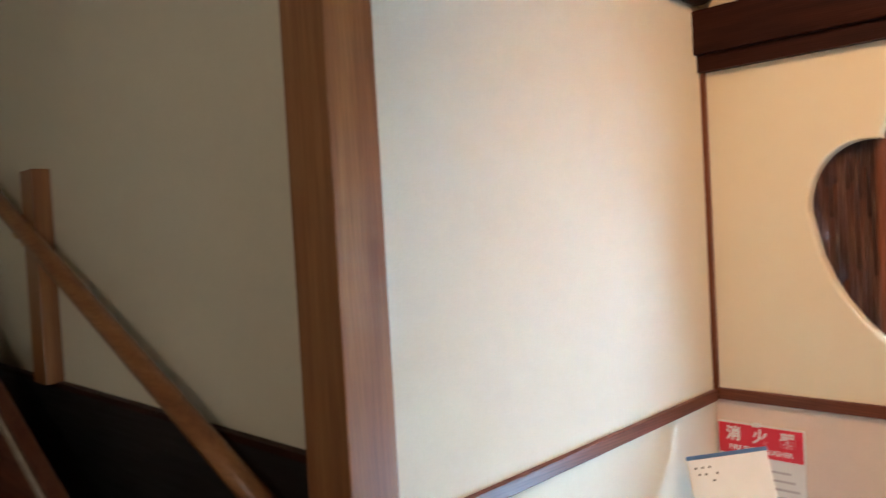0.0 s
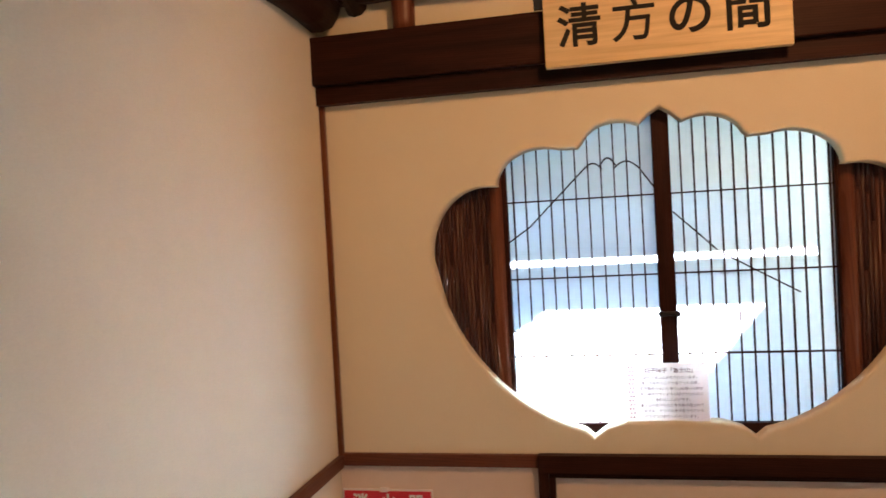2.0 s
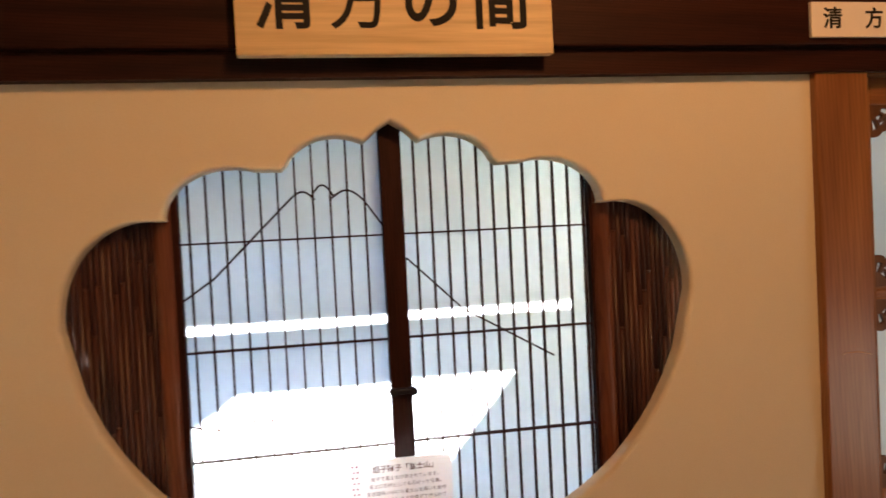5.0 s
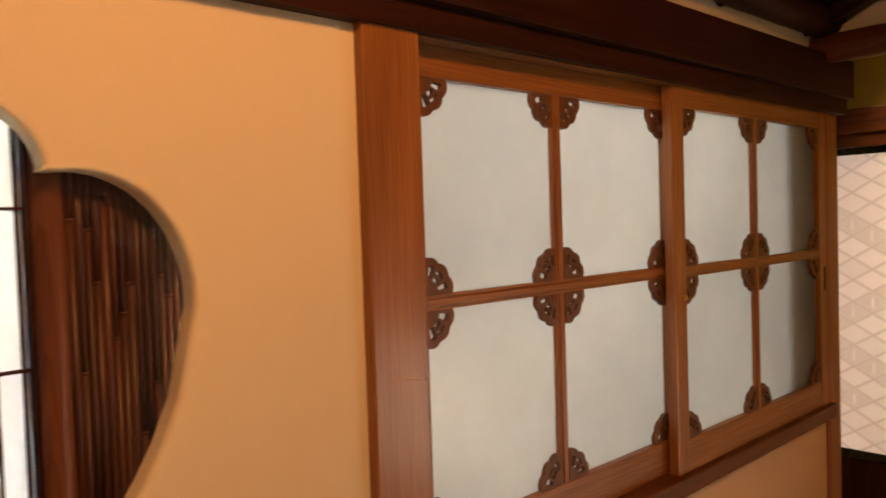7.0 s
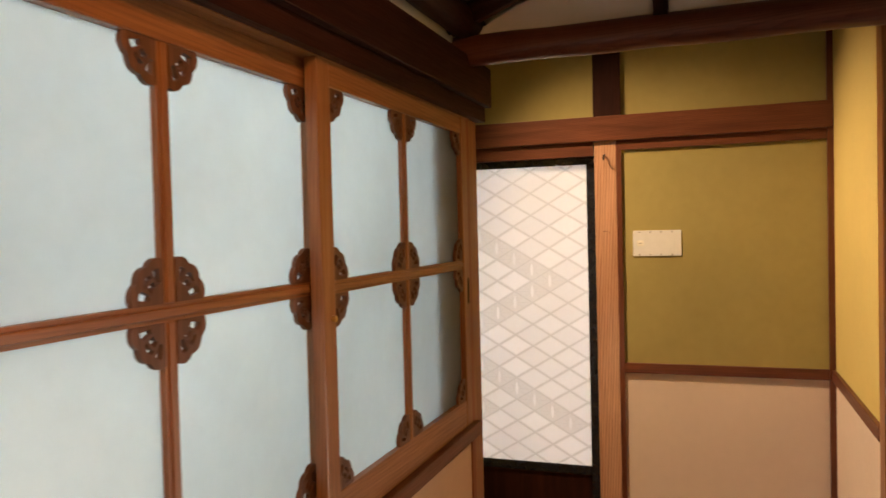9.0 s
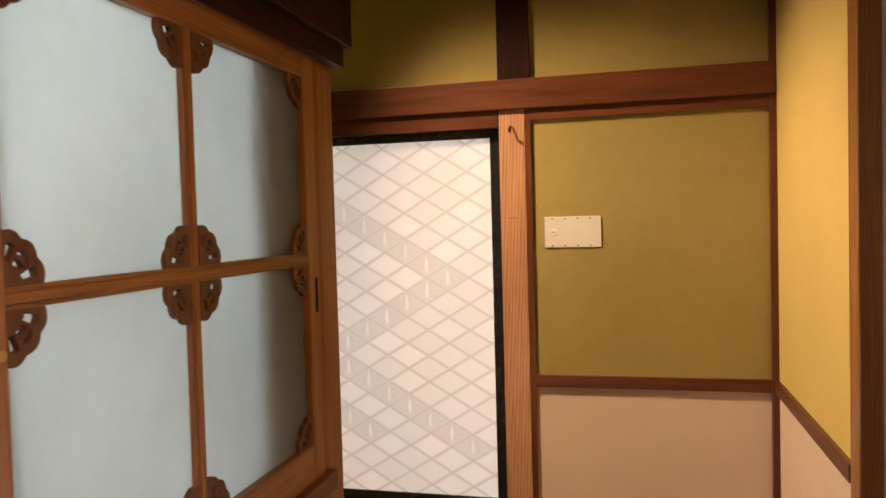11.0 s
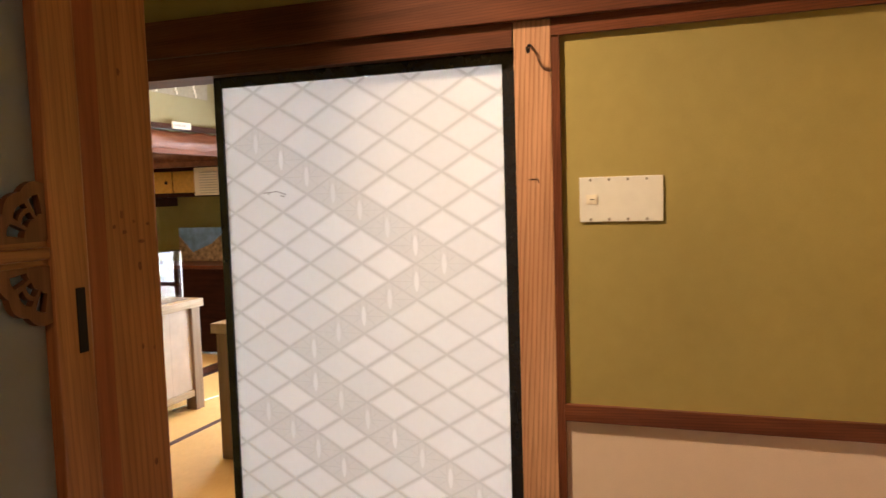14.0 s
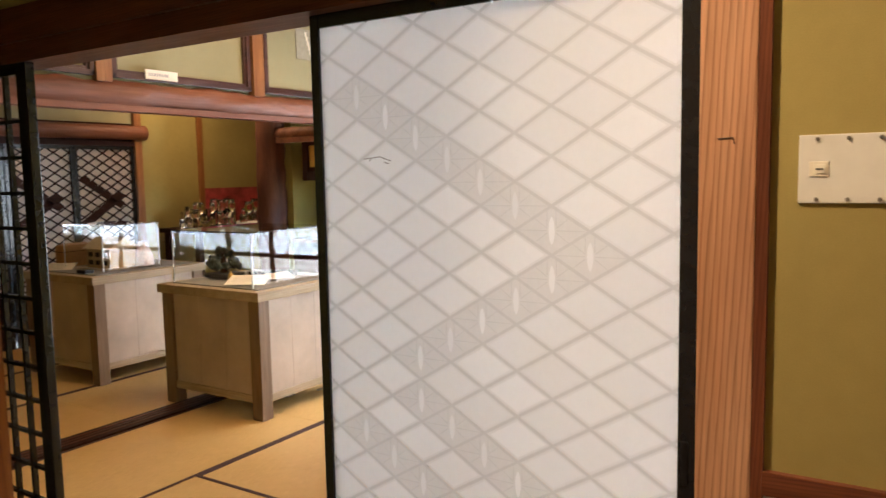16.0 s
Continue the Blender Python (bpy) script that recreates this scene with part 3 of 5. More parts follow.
hair_line(right_sash, [(0.581, 1.441), (0.666, 1.391), (0.748, 1.343)], SY - 0.003)
hair_line(left_sash, [(0.091, 1.276), (0.139, 1.264), (0.156, 1.263)], SY - 0.004)
hair_line(left_sash, [(0.196, 1.273), (0.261, 1.270)], SY - 0.004)
b = B(0.444, 0.484, 2.581, 2.593, 1.300, 1.310, bevel=0.003)
for x in (0.446, 0.482):
    rod(b, (x, 2.576, 1.305), (x, 2.593, 1.305), 0.007, n=14)
part("latch", b, BLACK_IRON, left_sash, "black iron latch on the stile")
# explanatory card on the sill
card = thing("notice_card", (0.449, 2.56, 1.066), "white card explaining the lattice, standing on the sill", "card")
part("sheet", B(0.360, 0.538, 2.556, 2.558, 1.066, 1.198), paper("card_paper", (0.85, 0.80, 0.79), 0.35, 0.02), card)
letters(card, "組子障子「富士山」", 0.0125, on_north(0.457, 2.5553, 1.181), plain("brown_ink", (0.12, 0.05, 0.05), 0.6), 0.0002, 0.0002)
for i, line in enumerate(("組子で富士山が表されています。", "富士の名所としても名だった目黒。", "百段階段の中にも富士山を描いた絵が", "多く残されていますが組子で作られて", "いるのはここだけです。", "富士山の左下には二本の線が残されて", "いますが、かつては舟が表されていた", "のではないかといわれています。")):
    letters(card, line, 0.0078, on_north(0.458, 2.5553, 1.165 - i * 0.0125), MATS["brown_ink"], 0, 0.0002, spacing=1.08)
b = bmesh.new()
for i in range(13):
    for k in range(2):
        x, z = 0.367 + 0.007 * k + 0.002 * (i % 2), 1.190 - i * 0.0095
        rod(b, (x, 2.5552, z), (x, 2.5556, z), 0.0022, n=6)
part("pattern_edge", b, plain("mauve_ink", (0.30, 0.12, 0.16), 0.6), card)

# outdoors, all unseen: garden ground, and slabs added to shade the shoji
UX, UZ = sun_way.x / sun_way.y, sun_way.z / sun_way.y


def shade(x, z, y):
    """Where in plane y a body stands whose shadow falls at x, z on the paper."""
    return x + UX * (y - SY - 0.0075), z + UZ * (y - SY - 0.0075)


def shade_slab(name, loop, y, label, category, depth=0.03):
    bm = prism(bmesh.new(), [shade(x, z, y) for x, z in loop], "xz", y, y + depth)
    return solo(name, bm, dark_wood("x"), label, category, "structure")


# slabs shaped from the wanted shadow outline on the paper
shade_slab("eave_fascia", [(-1.6, 1.466), (1.10, 1.458), (1.10, 2.13), (-1.6, 2.13)], 3.05, "unseen dark board added outside to shade the top of the shoji", "eave")
shade_slab("outer_rail", [(-1.6, 1.346), (1.10, 1.336), (1.10, 1.422), (-1.6, 1.432)], 3.05, "unseen dark bar added outside to shade the middle of the shoji", "rail")
shade_slab("outer_post", [(0.79, 0.2), (1.25, 0.2), (1.25, 2.13), (0.79, 2.13)], 3.02, "unseen dark board added outside to shade the right of the shoji", "post")
shade_slab("neighbour_roof", [(0.70, 1.342), (0.45, 1.045), (0.30, 0.80), (1.10, 0.80), (1.10, 1.342)], 3.09, "unseen dark slab added outside for the slanted shadow edge", "roof")
shade_slab("clipped_hedge", [(-0.5, 1.35), (0.18, 1.35), (0.14, 1.315), (0.09, 1.285), (0.04, 1.26), (-0.5, 1.25)], 3.13, "unseen dark slab added outside to shade the left of the shoji", "hedge")
# roof slab and walls added out of view to cut sky light on the shoji
solo("sky_block_top", prism(bmesh.new(), [(2.60, 2.72), (3.10, 2.42), (3.10, 2.48), (2.60, 2.80)], "yz", -2.6, 1.30), dark_wood("x"), "unseen dark slab added over the window to block sky light", "eave", "structure")
solo("sky_block_back", B(-3.5, 1.27, 4.6, 4.7, -0.6, 2.5), plaster("grey_render", (0.42, 0.46, 0.46)), "unseen grey rendered wall added outside to block sky light", "wall", "structure")
solo("sky_block_side", B(-3.6, -3.5, 2.6, 4.7, -0.6, 2.5), MATS["grey_render"], "unseen grey rendered wall added outside to block sky light", "wall", "structure")
solo("foot_shade_board", prism(bmesh.new(), [shade(x, z, 3.04) for x, z in ((-1.6, 0.0), (1.2, 0.0), (1.2, 1.03), (-1.6, 1.03))], "xz", 3.04, 3.06), dark_wood("x"), "unseen dark board added outside to shade the foot of the shoji", "apron", "structure")
solo("garden_strip", B(-3.5, 1.27, 2.66, 4.6, -0.6, -0.5), plain("garden_soil", (0.12, 0.11, 0.07), 0.9), "bare soil strip under the window", "ground", "structure")
solo("ground", B(-60, 60, 10.4, 70, -0.6, -0.5), plain("garden_soil", (0.12, 0.11, 0.07), 0.9), "bare garden ground outside", "ground", "structure")
solo("wall_outer_partition", B(1.27, 1.36, 2.62, 5.0, -0.5, 2.9), CREAM, "plain plaster wall between garden and screen room", "wall", "structure")

# ---- signs on the beam ----
sign = thing("name_board", (0.477, 2.503, 1.878), "pale wooden name board with black brushed characters", "sign")
part("board", B(0.221, 0.730, 2.480, 2.502, 1.866, 2.025, bevel=0.0015), BOARD, sign)
for i, ch in enumerate("清方の間"):
    letters(sign, ch, 0.098, on_north(0.298 + 0.1150 * i, 2.4792, 1.945), INK, 0.0010 if ch == "方" else 0.0018)
part("hanger", B(0.200, 0.222, 2.49, 2.504, 2.0, 2.03), BLACK_IRON, sign)
part("hanger", B(0.733, 0.752, 2.49, 2.504, 1.99, 2.02), BLACK_IRON, sign)
plate = thing("name_plate", (1.312, 2.503, 1.889), "small white plate with two black characters", "sign")
part("plate_board", B(1.223, 1.392, 2.496, 2.504, 1.896, 1.959, bevel=0.001), CARD, plate)
for ch, x in (("清", 1.266), ("方", 1.351)):
    letters(plate, ch, 0.040, on_north(x, 2.4953, 1.927), INK, 0.0006)

# ---- extinguisher sign ----
fire = thing("extinguisher_sign", (-0.218, 2.548, 0.644), "red and white fire extinguisher sign on the dado", "sign")
part("sign_board", B(-0.331, -0.104, 2.544, 2.551, 0.584, 0.904, bevel=0.003), WHITE, fire)
part("red_field", B(-0.327, -0.108, 2.5425, 2.5441, 0.819, 0.900), RED, fire, "red field")
for i, ch in enumerate("消火器"):
    letters(fire, ch, 0.040, on_north(-0.286 + 0.070 * i, 2.542, 0.871), WHITE, 0.0012)
letters(fire, "FIRE EXTINGUISHER", 0.0185, on_north(-0.216, 2.542, 0.836), WHITE, 0.0002)
b = bmesh.new()
for i in range(5):
    box(b, -0.315, -0.14 + 0.01 * (i % 3), 2.5432, 2.5442, 0.784 - i * 0.022, 0.790 - i * 0.022)
part("small_print", b, plain("grey_print", (0.45, 0.42, 0.42), 0.6), fire)
part("clip", B(-0.235, -0.215, 2.538, 2.552, 0.898, 0.908, bevel=0.002), WHITE, fire)

# hatch frame below the window
hatch = thing("low_hatch", (0.60, 2.54, 0.0), "dark framed hatch under the window", "hatch", "structure")
for n_, q in (("frame_top", (0.152, 1.254, 2.526, 2.552, 0.952, 0.994)), ("frame_side", (0.152, 0.176, 2.528, 2.552, 0.0, 0.952)), ("frame_side", (1.225, 1.254, 2.528, 2.552, 0.0, 0.952)),
              ("inner_top", (0.176, 1.225, 2.536, 2.552, 0.940, 0.952)), ("inner_side", (0.176, 0.190, 2.536, 2.552, 0.0, 0.940))):
    part(n_, B(*q, bevel=0.002), dark_wood("x" if "top" in n_ else "z"), hatch)

for xa, xb in ((0.190, 0.222), (0.700, 0.732), (1.193, 1.225)):
    part("low_stile", B(xa, xb, 2.530, 2.550, 0.06, 0.800, bevel=0.002), dark_wood("z"), hatch)
for za, zb in ((0.03, 0.06), (0.770, 0.800)):
    part("low_rail", B(0.222, 1.193, 2.532, 2.550, za, zb, bevel=0.002), dark_wood("x"), hatch)
part("low_paper", B(0.192, 1.223, 2.5485, 2.5495, 0.06, 0.770), paper("low_shoji_paper", (0.82, 0.86, 0.88), 0.6, 0.02, 0.5), hatch, "white paper of the low shoji")
lamp("hatch_daylight", "AREA", look((0.42, 2.527, 0.46), (0.42, 1.5, 0.46)), 0.18, (0.74, 0.88, 1.0), size=0.46, size_y=0.48)

# leaning notice on a stand
M = pose(-0.16, 2.27, 0.755, 62, 0, 14) @ pose(0, 0, 0, 0, 0, 14)
stand = thing("notice_stand", (-0.15, 2.30, 0.0), "white notice board with a blue top edge on a slim stand", "notice stand")
b = B(-0.092, 0.092, -0.15, 0.15, -0.004, 0.004, bevel=0.002)
bmesh.ops.transform(b, matrix=M, verts=b.verts)
part("board", b, plain("white_board", (0.86, 0.87, 0.88), 0.3, spread=0.02), stand)
b = B(-0.094, 0.094, 0.146, 0.156, -0.006, 0.006, bevel=0.002)
bmesh.ops.transform(b, matrix=M, verts=b.verts)
part("edge_strip", b, plain("blue_plastic", (0.08, 0.16, 0.36), 0.35), stand, "blue plastic edge")
b = bmesh.new()
for i in range(7):
    rod(b, (-0.075 + 0.016 * (i % 4) + 0.006 * (i // 4), 0.125 - 0.016 * (i // 3), 0.004), (-0.075 + 0.016 * (i % 4) + 0.006 * (i // 4), 0.125 - 0.016 * (i // 3), 0.0046), 0.0028, n=8)
bmesh.ops.transform(b, matrix=M, verts=b.verts)
part("dots", b, INK, stand)
b = bmesh.new()
rod(b, (-0.15, 2.28, 0.745), (-0.15, 2.30, 0.01), 0.008, n=10)
part("pole", b, BLACK_IRON, stand)
b = bmesh.new()
rod(b, (-0.15, 2.30, 0.0), (-0.15, 2.30, 0.014), 0.11, 0.105, n=24)
part("base", b, BLACK_IRON, stand)

# ---- stairs ----
BLACK_BOARD = wood("black_stained_board", (0.020, 0.017, 0.016), (0.009, 0.008, 0.008), "x", 0.45, 40)
solo("stair_dado", B(-3.4, -0.447, 1.374, 1.392, 0.0, 1.050), BLACK_BOARD, "black stained boarding beside the stairs", "dado", "structure")
solo("stair_dado_cap", B(-3.4, -0.447, 1.368, 1.392, 1.050, 1.066, bevel=0.002), dark_wood("x"), "dark cap rail of the stair boarding", "trim", "structure")
rail = thing("handrail", (-1.9, 1.31, 1.0), "round orange-brown wooden handrail on brass brackets", "handrail")
b = bmesh.new()
rod(b, (-2.75, 1.315, 1.922), (-0.50, 1.315, 0.916), 0.026, 0.026, 20, 0.0, 8)
part("bar", b, amber_wood("x"), rail)
b = bmesh.new()
rod(b, (-1.945, 1.315, 1.545), (-1.945, 1.315, 1.512), 0.006, n=10)
rod(b, (-1.945, 1.315, 1.512), (-1.945, 1.340, 1.497), 0.006, n=10)
rod(b, (-1.945, 1.334, 1.497), (-1.945, 1.340, 1.497), 0.020, n=16)
part("bracket", b, plain("brass", (0.55, 0.36, 0.12), 0.3, 0.9), rail, "brass bracket")
solo("rail_block", B(-1.940, -1.830, 1.338, 1.392, 1.062, 1.705, bevel=0.004), amber_wood("z"), "upright orange-brown rail post on the stair wall", "post", group="")
newel = thing("stair_string", (-1.5, 1.20, 0.0), "sloping brown stair string with a pale edge strip", "stair string")
b = prism(bmesh.new(), [(-2.75, 1.52), (-0.9, 0.62), (-0.9, 0.0), (-2.75, 0.0)], "xz", 1.19, 1.23)
part("string_board", b, mid_wood("x"), newel)
b = prism(bmesh.new(), [(-2.75, 1.50), (-0.9, 0.60), (-0.9, 0.575), (-2.75, 1.475)], "xz", 1.183, 1.19)
part("pale_edge", b, pale_wood("x"), newel)
for i in range(8):
    x = -1.05 - 0.25 * i
    solo("stair_step", B(x - 0.27, x, 0.35, 1.19, 0.02 + 0.12 * i, 0.14 + 0.12 * i, bevel=0.006), mid_wood("y"), "brown polished wooden stair step", "step", group="stair steps")

# ---- glazed screen ----
FROST = paper("frosted_pane", (0.81, 0.845, 0.83), 0.90, 0.05, 0.28, 0.03, 0.13)
BRACKET_WOOD = wood("carved_bracket_wood", (0.20, 0.085, 0.033), (0.12, 0.048, 0.018), "z", 0.45, 70)


def bracket_mesh(r=0.062, th=0.009):
    """A quarter fan with a scalloped rim and openwork, corner at the origin, in the xz plane."""
    bm = bmesh.new()
    n = 36
    rings = [0.02, 0.34, 0.46, 0.60, 0.68, 0.78, 1.0]
    grid = []
    for i in range(n + 1):
        a = math.pi / 2 * i / n
        edge = r * (0.965 + 0.07 * abs(math.sin(a * 6)))
        grid.append([[bm.verts.new((math.cos(a) * edge * q, y, math.sin(a) * edge * q)) for q in rings] for y in (0.0, th)])

    def solid(i, k):
        if k in (0, 1) or k == 5:
            return True
        if i < 4 or i >= n - 4 or 10 <= i < 13 or n - 13 <= i < n - 10:
            return True
        return k == 3 and 13 <= i < n - 13
    filled = {(i, k) for i in range(n) for k in range(6) if solid(i, k)}
    for i, k in filled:
        f, g = grid[i], grid[i + 1]
        bm.faces.new((f[0][k], f[0][k + 1], g[0][k + 1], g[0][k]))
        bm.faces.new((f[1][k], g[1][k], g[1][k + 1], f[1][k + 1]))
        for other, va, vb in (((i - 1, k), (f, k), (f, k + 1)), ((i + 1, k), (g, k + 1), (g, k)), ((i, k - 1), (g, k), (f, k)), ((i, k + 1), (f, k + 1), (g, k + 1))):
            if other not in filled:
                bm.faces.new((va[0][0][va[1]], va[0][1][va[1]], vb[0][1][vb[1]], vb[0][0][vb[1]]))
    bmesh.ops.delete(bm, geom=[v for v in bm.verts if not v.link_faces], context="VERTS")
    return mesh_of("bracket", bm, BRACKET_WOOD)


FAN = bracket_mesh()


def glazed_sash(x0, x1, y, stile, muntin, label, pull=False, dz=0.0):
    """A sliding sash with four frosted panes and carved fan brackets in their corners."""
    t = thing("glazed_sash", ((x0 + x1) / 2, y, 0.95), label, "sliding sash", group="sashes of the glazed screen")
    z0, z1, zb, zt, zm = 0.952, 1.838, 1.029, 1.789 - dz, 1.416
    yb = y + 0.026
    part("stile", B(x0, x0 + stile, y, yb, z0, z1, bevel=0.003), amber_wood("z"), t)
    right = part("stile", B(x1 - stile, x1, y, yb, z0, z1, bevel=0.003), amber_wood("z"), t)
    part("top_rail", B(x0 + stile, x1 - stile, y + 0.001, yb, zt, z1, bevel=0.003), amber_wood("x"), t)
    part("bottom_rail", B(x0 + stile, x1 - stile, y + 0.001, yb, z0, zb, bevel=0.003), amber_wood("x"), t)
    m0, m1 = muntin - 0.0125, muntin + 0.0125
    for a, c in ((zb, zm - 0.0130), (zm + 0.0125, zt)):
        bm = B(m0, m1, y + 0.006, yb - 0.004, a, c)
        box(bm, m0 + 0.006, m1 - 0.006, y + 0.002, y + 0.007, a, c, bevel=0.002)
        part("muntin", bm, amber_wood("z"), t)
    bm = B(x0 + stile, x1 - stile, y + 0.006, yb - 0.004, zm - 0.0130, zm + 0.0125)
    box(bm, x0 + stile, x1 - stile, y + 0.001, y + 0.007, zm - 0.0065, zm + 0.0065, bevel=0.002)
    part("middle_rail", bm, amber_wood("x"), t)
    for pa, pb in ((x0 + stile, m0), (m1, x1 - stile)):
        for za, zc in ((zb, zm - 0.0130), (zm + 0.0125, zt)):
            pane = part("pane", B(pa - 0.003, pb + 0.003, y + 0.016, y + 0.019, za - 0.003, zc + 0.003), FROST, t, "frosted bluish white pane")
            for cx, sx in ((pa, 1), (pb, -1)):
                for cz, sz in ((za, 1), (zc, -1)):
                    ob = part("bracket", FAN, None, t, "carved fan-shaped corner bracket")
                    ob.matrix_basis = Matrix.Translation((cx, y + 0.004, cz)) @ Matrix.Diagonal((sx, 1, sz, 1))
    if pull:
        part("finger_pull", B(x1 - stile * 0.44, x1 - stile * 0.18, y - 0.001, y + 0.002, 1.303, 1.375, bevel=0.002), plain("dark_pull", (0.004, 0.004, 0.004), 0.9), right, "dark recessed finger pull")
    return t


glazed_sash(1.366, 2.180, 2.575, 0.038, 1.756, "amber-framed sash with four frosted panes", dz=0.005)
front = glazed_sash(2.122, 3.004, 2.544, 0.050, 2.542, "amber-framed sash with frosted panes and a finger pull", True)
b = bmesh.new()
rod(b, (2.158, 2.545, 1.358), (2.158, 2.537, 1.358), 0.006, n=12)
part("screw_lock", b, plain("brass", (0.55, 0.36, 0.12), 0.3, 0.9), front, "small brass sash lock")
solo("screen_sill", B(1.366, 3.036, 2.528, 2.62, 0.912, 0.952, bevel=0.003), mid_wood("x"), "red-brown sill of the glazed screen", "sill", "structure")
solo("screen_head", B(1.366, 3.036, 2.545, 2.62, 1.838, 1.842), amber_wood("x"), "amber head of the glazed screen", "trim", "structure")
# the lit room behind it
solo("wall_screen_back", B(1.36, 3.05, 4.9, 5.0, 0.0, 2.9), plaster("white_plaster", (0.78, 0.78, 0.74)), "plain wall of the room behind the screen", "wall", "structure")
solo("floor_screen_room", B(1.36, 3.05, 2.62, 5.0, -0.06, 0.0), pale_wood("x"), "pale floor behind the screen", "floor", "structure")
solo("ceiling_screen_room", B(1.27, 3.13, 2.66, 5.0, 2.85, 2.93), pale_wood("x"), "plain ceiling behind the screen", "ceiling", "structure")

# ---- sliding door with diamond lattice behind paper ----
DOOR_PAPER = paper("door_paper", (0.86, 0.855, 0.855), 0.44, 0.03, 0.35, 0.03, uneven=0.08)
# shaded copy of the door paper, for soft shadow edges along the slats
RIM_SHADE = paper("rim_shade_paper", (0.765, 0.757, 0.752), 0.44, 0.03, 0.35, 0.03)
LACQUER = plain("black_lacquer", (0.012, 0.013, 0.016), 0.22, spread=0.2)
FX, FY0, FY1 = 4.226, 2.364, 3.252
door = thing("door_sliding", (FX, (FY0 + FY1) / 2, 0.0), "white paper sliding door with diamond lattice and black lacquer frame", "sliding door")
part("stile", B(FX, FX + 0.03, FY0 - 0.013, FY0 + 0.026, 0.0, 1.815, bevel=0.003), LACQUER, door, "black lacquered stile")
part("stile", B(FX, FX + 0.03, FY1 - 0.026, FY1, 0.0, 1.815, bevel=0.003), LACQUER, door, "black lacquered stile")
part("top_rail", B(FX, FX + 0.03, FY0 + 0.026, FY1 - 0.026, 1.783, 1.815, bevel=0.003), LACQUER, door)
part("middle_rail", B(FX, FX + 0.03, FY0 + 0.026, FY1 - 0.026, 0.420, 0.460, bevel=0.003), LACQUER, door)
part("bottom_rail", B(FX, FX + 0.03, FY0 + 0.026, FY1 - 0.026, 0.0, 0.05, bevel=0.003), LACQUER, door)
part("lower_panel", B(FX + 0.008, FX + 0.02, FY0 + 0.026, FY1 - 0.026, 0.05, 0.42), dark_wood("z"), door, "dark brown lower panel")
part("finger_pull", B(FX - 0.002, FX + 0.004, FY0 + 0.006, FY0 + 0.020, 0.86, 0.945, bevel=0.002), BLACK_IRON, door)
PY, PZ, VY, VZ = 0.1605, 0.0976, 2.561, 1.618        # lattice pitch across and up, and one crossing
# darker paper paints the shade of lattice slats behind the door paper
SLAT_SHADE = paper("lattice_shade_paper", (0.655, 0.645, 0.635), 0.44, 0.02)
LY0, LY1, LZ0, LZ1 = FY0 + 0.026, FY1 - 0.026, 0.46, 1.783


def clip_line(c, sgn, y0, y1, z0, z1):
    """Ends of the line sgn*(y-VY)/PY + (z-VZ)/PZ = c inside a rectangle."""
    pts = []
    for y in (y0, y1):
        z = VZ + PZ * (c - sgn * (y - VY) / PY)
        if z0 <= z <= z1:
            pts.append((y, z))
    for z in (z0, z1):
        y = VY + sgn * PY * (c - (z - VZ) / PZ)
        if y0 < y < y1:
            pts.append((y, z))
    return pts[:2] if len(pts) >= 2 else None


def shade_strip(a, c, x0, x1, w):
    a, c = Vector(a), Vector(c)
    d = (c - a).normalized()
    s = Vector((-d.y, d.x)) * w
    bm = bmesh.new()
    bm.faces.new([bm.verts.new((x0, *p)) for p in (a + s, a - s, c - s, c + s)])
    return bm


for sgn in (1, -1):
    for c in range(-22, 9):
        ends = clip_line(c, sgn, LY0, LY1, LZ0, LZ1)
        if ends and (Vector(ends[0]) - Vector(ends[1])).length > 0.03:
            part("slat_shade", shade_strip(*ends, FX + 0.0060 + 0.0004 * sgn, 0, 0.0034), SLAT_SHADE, door)


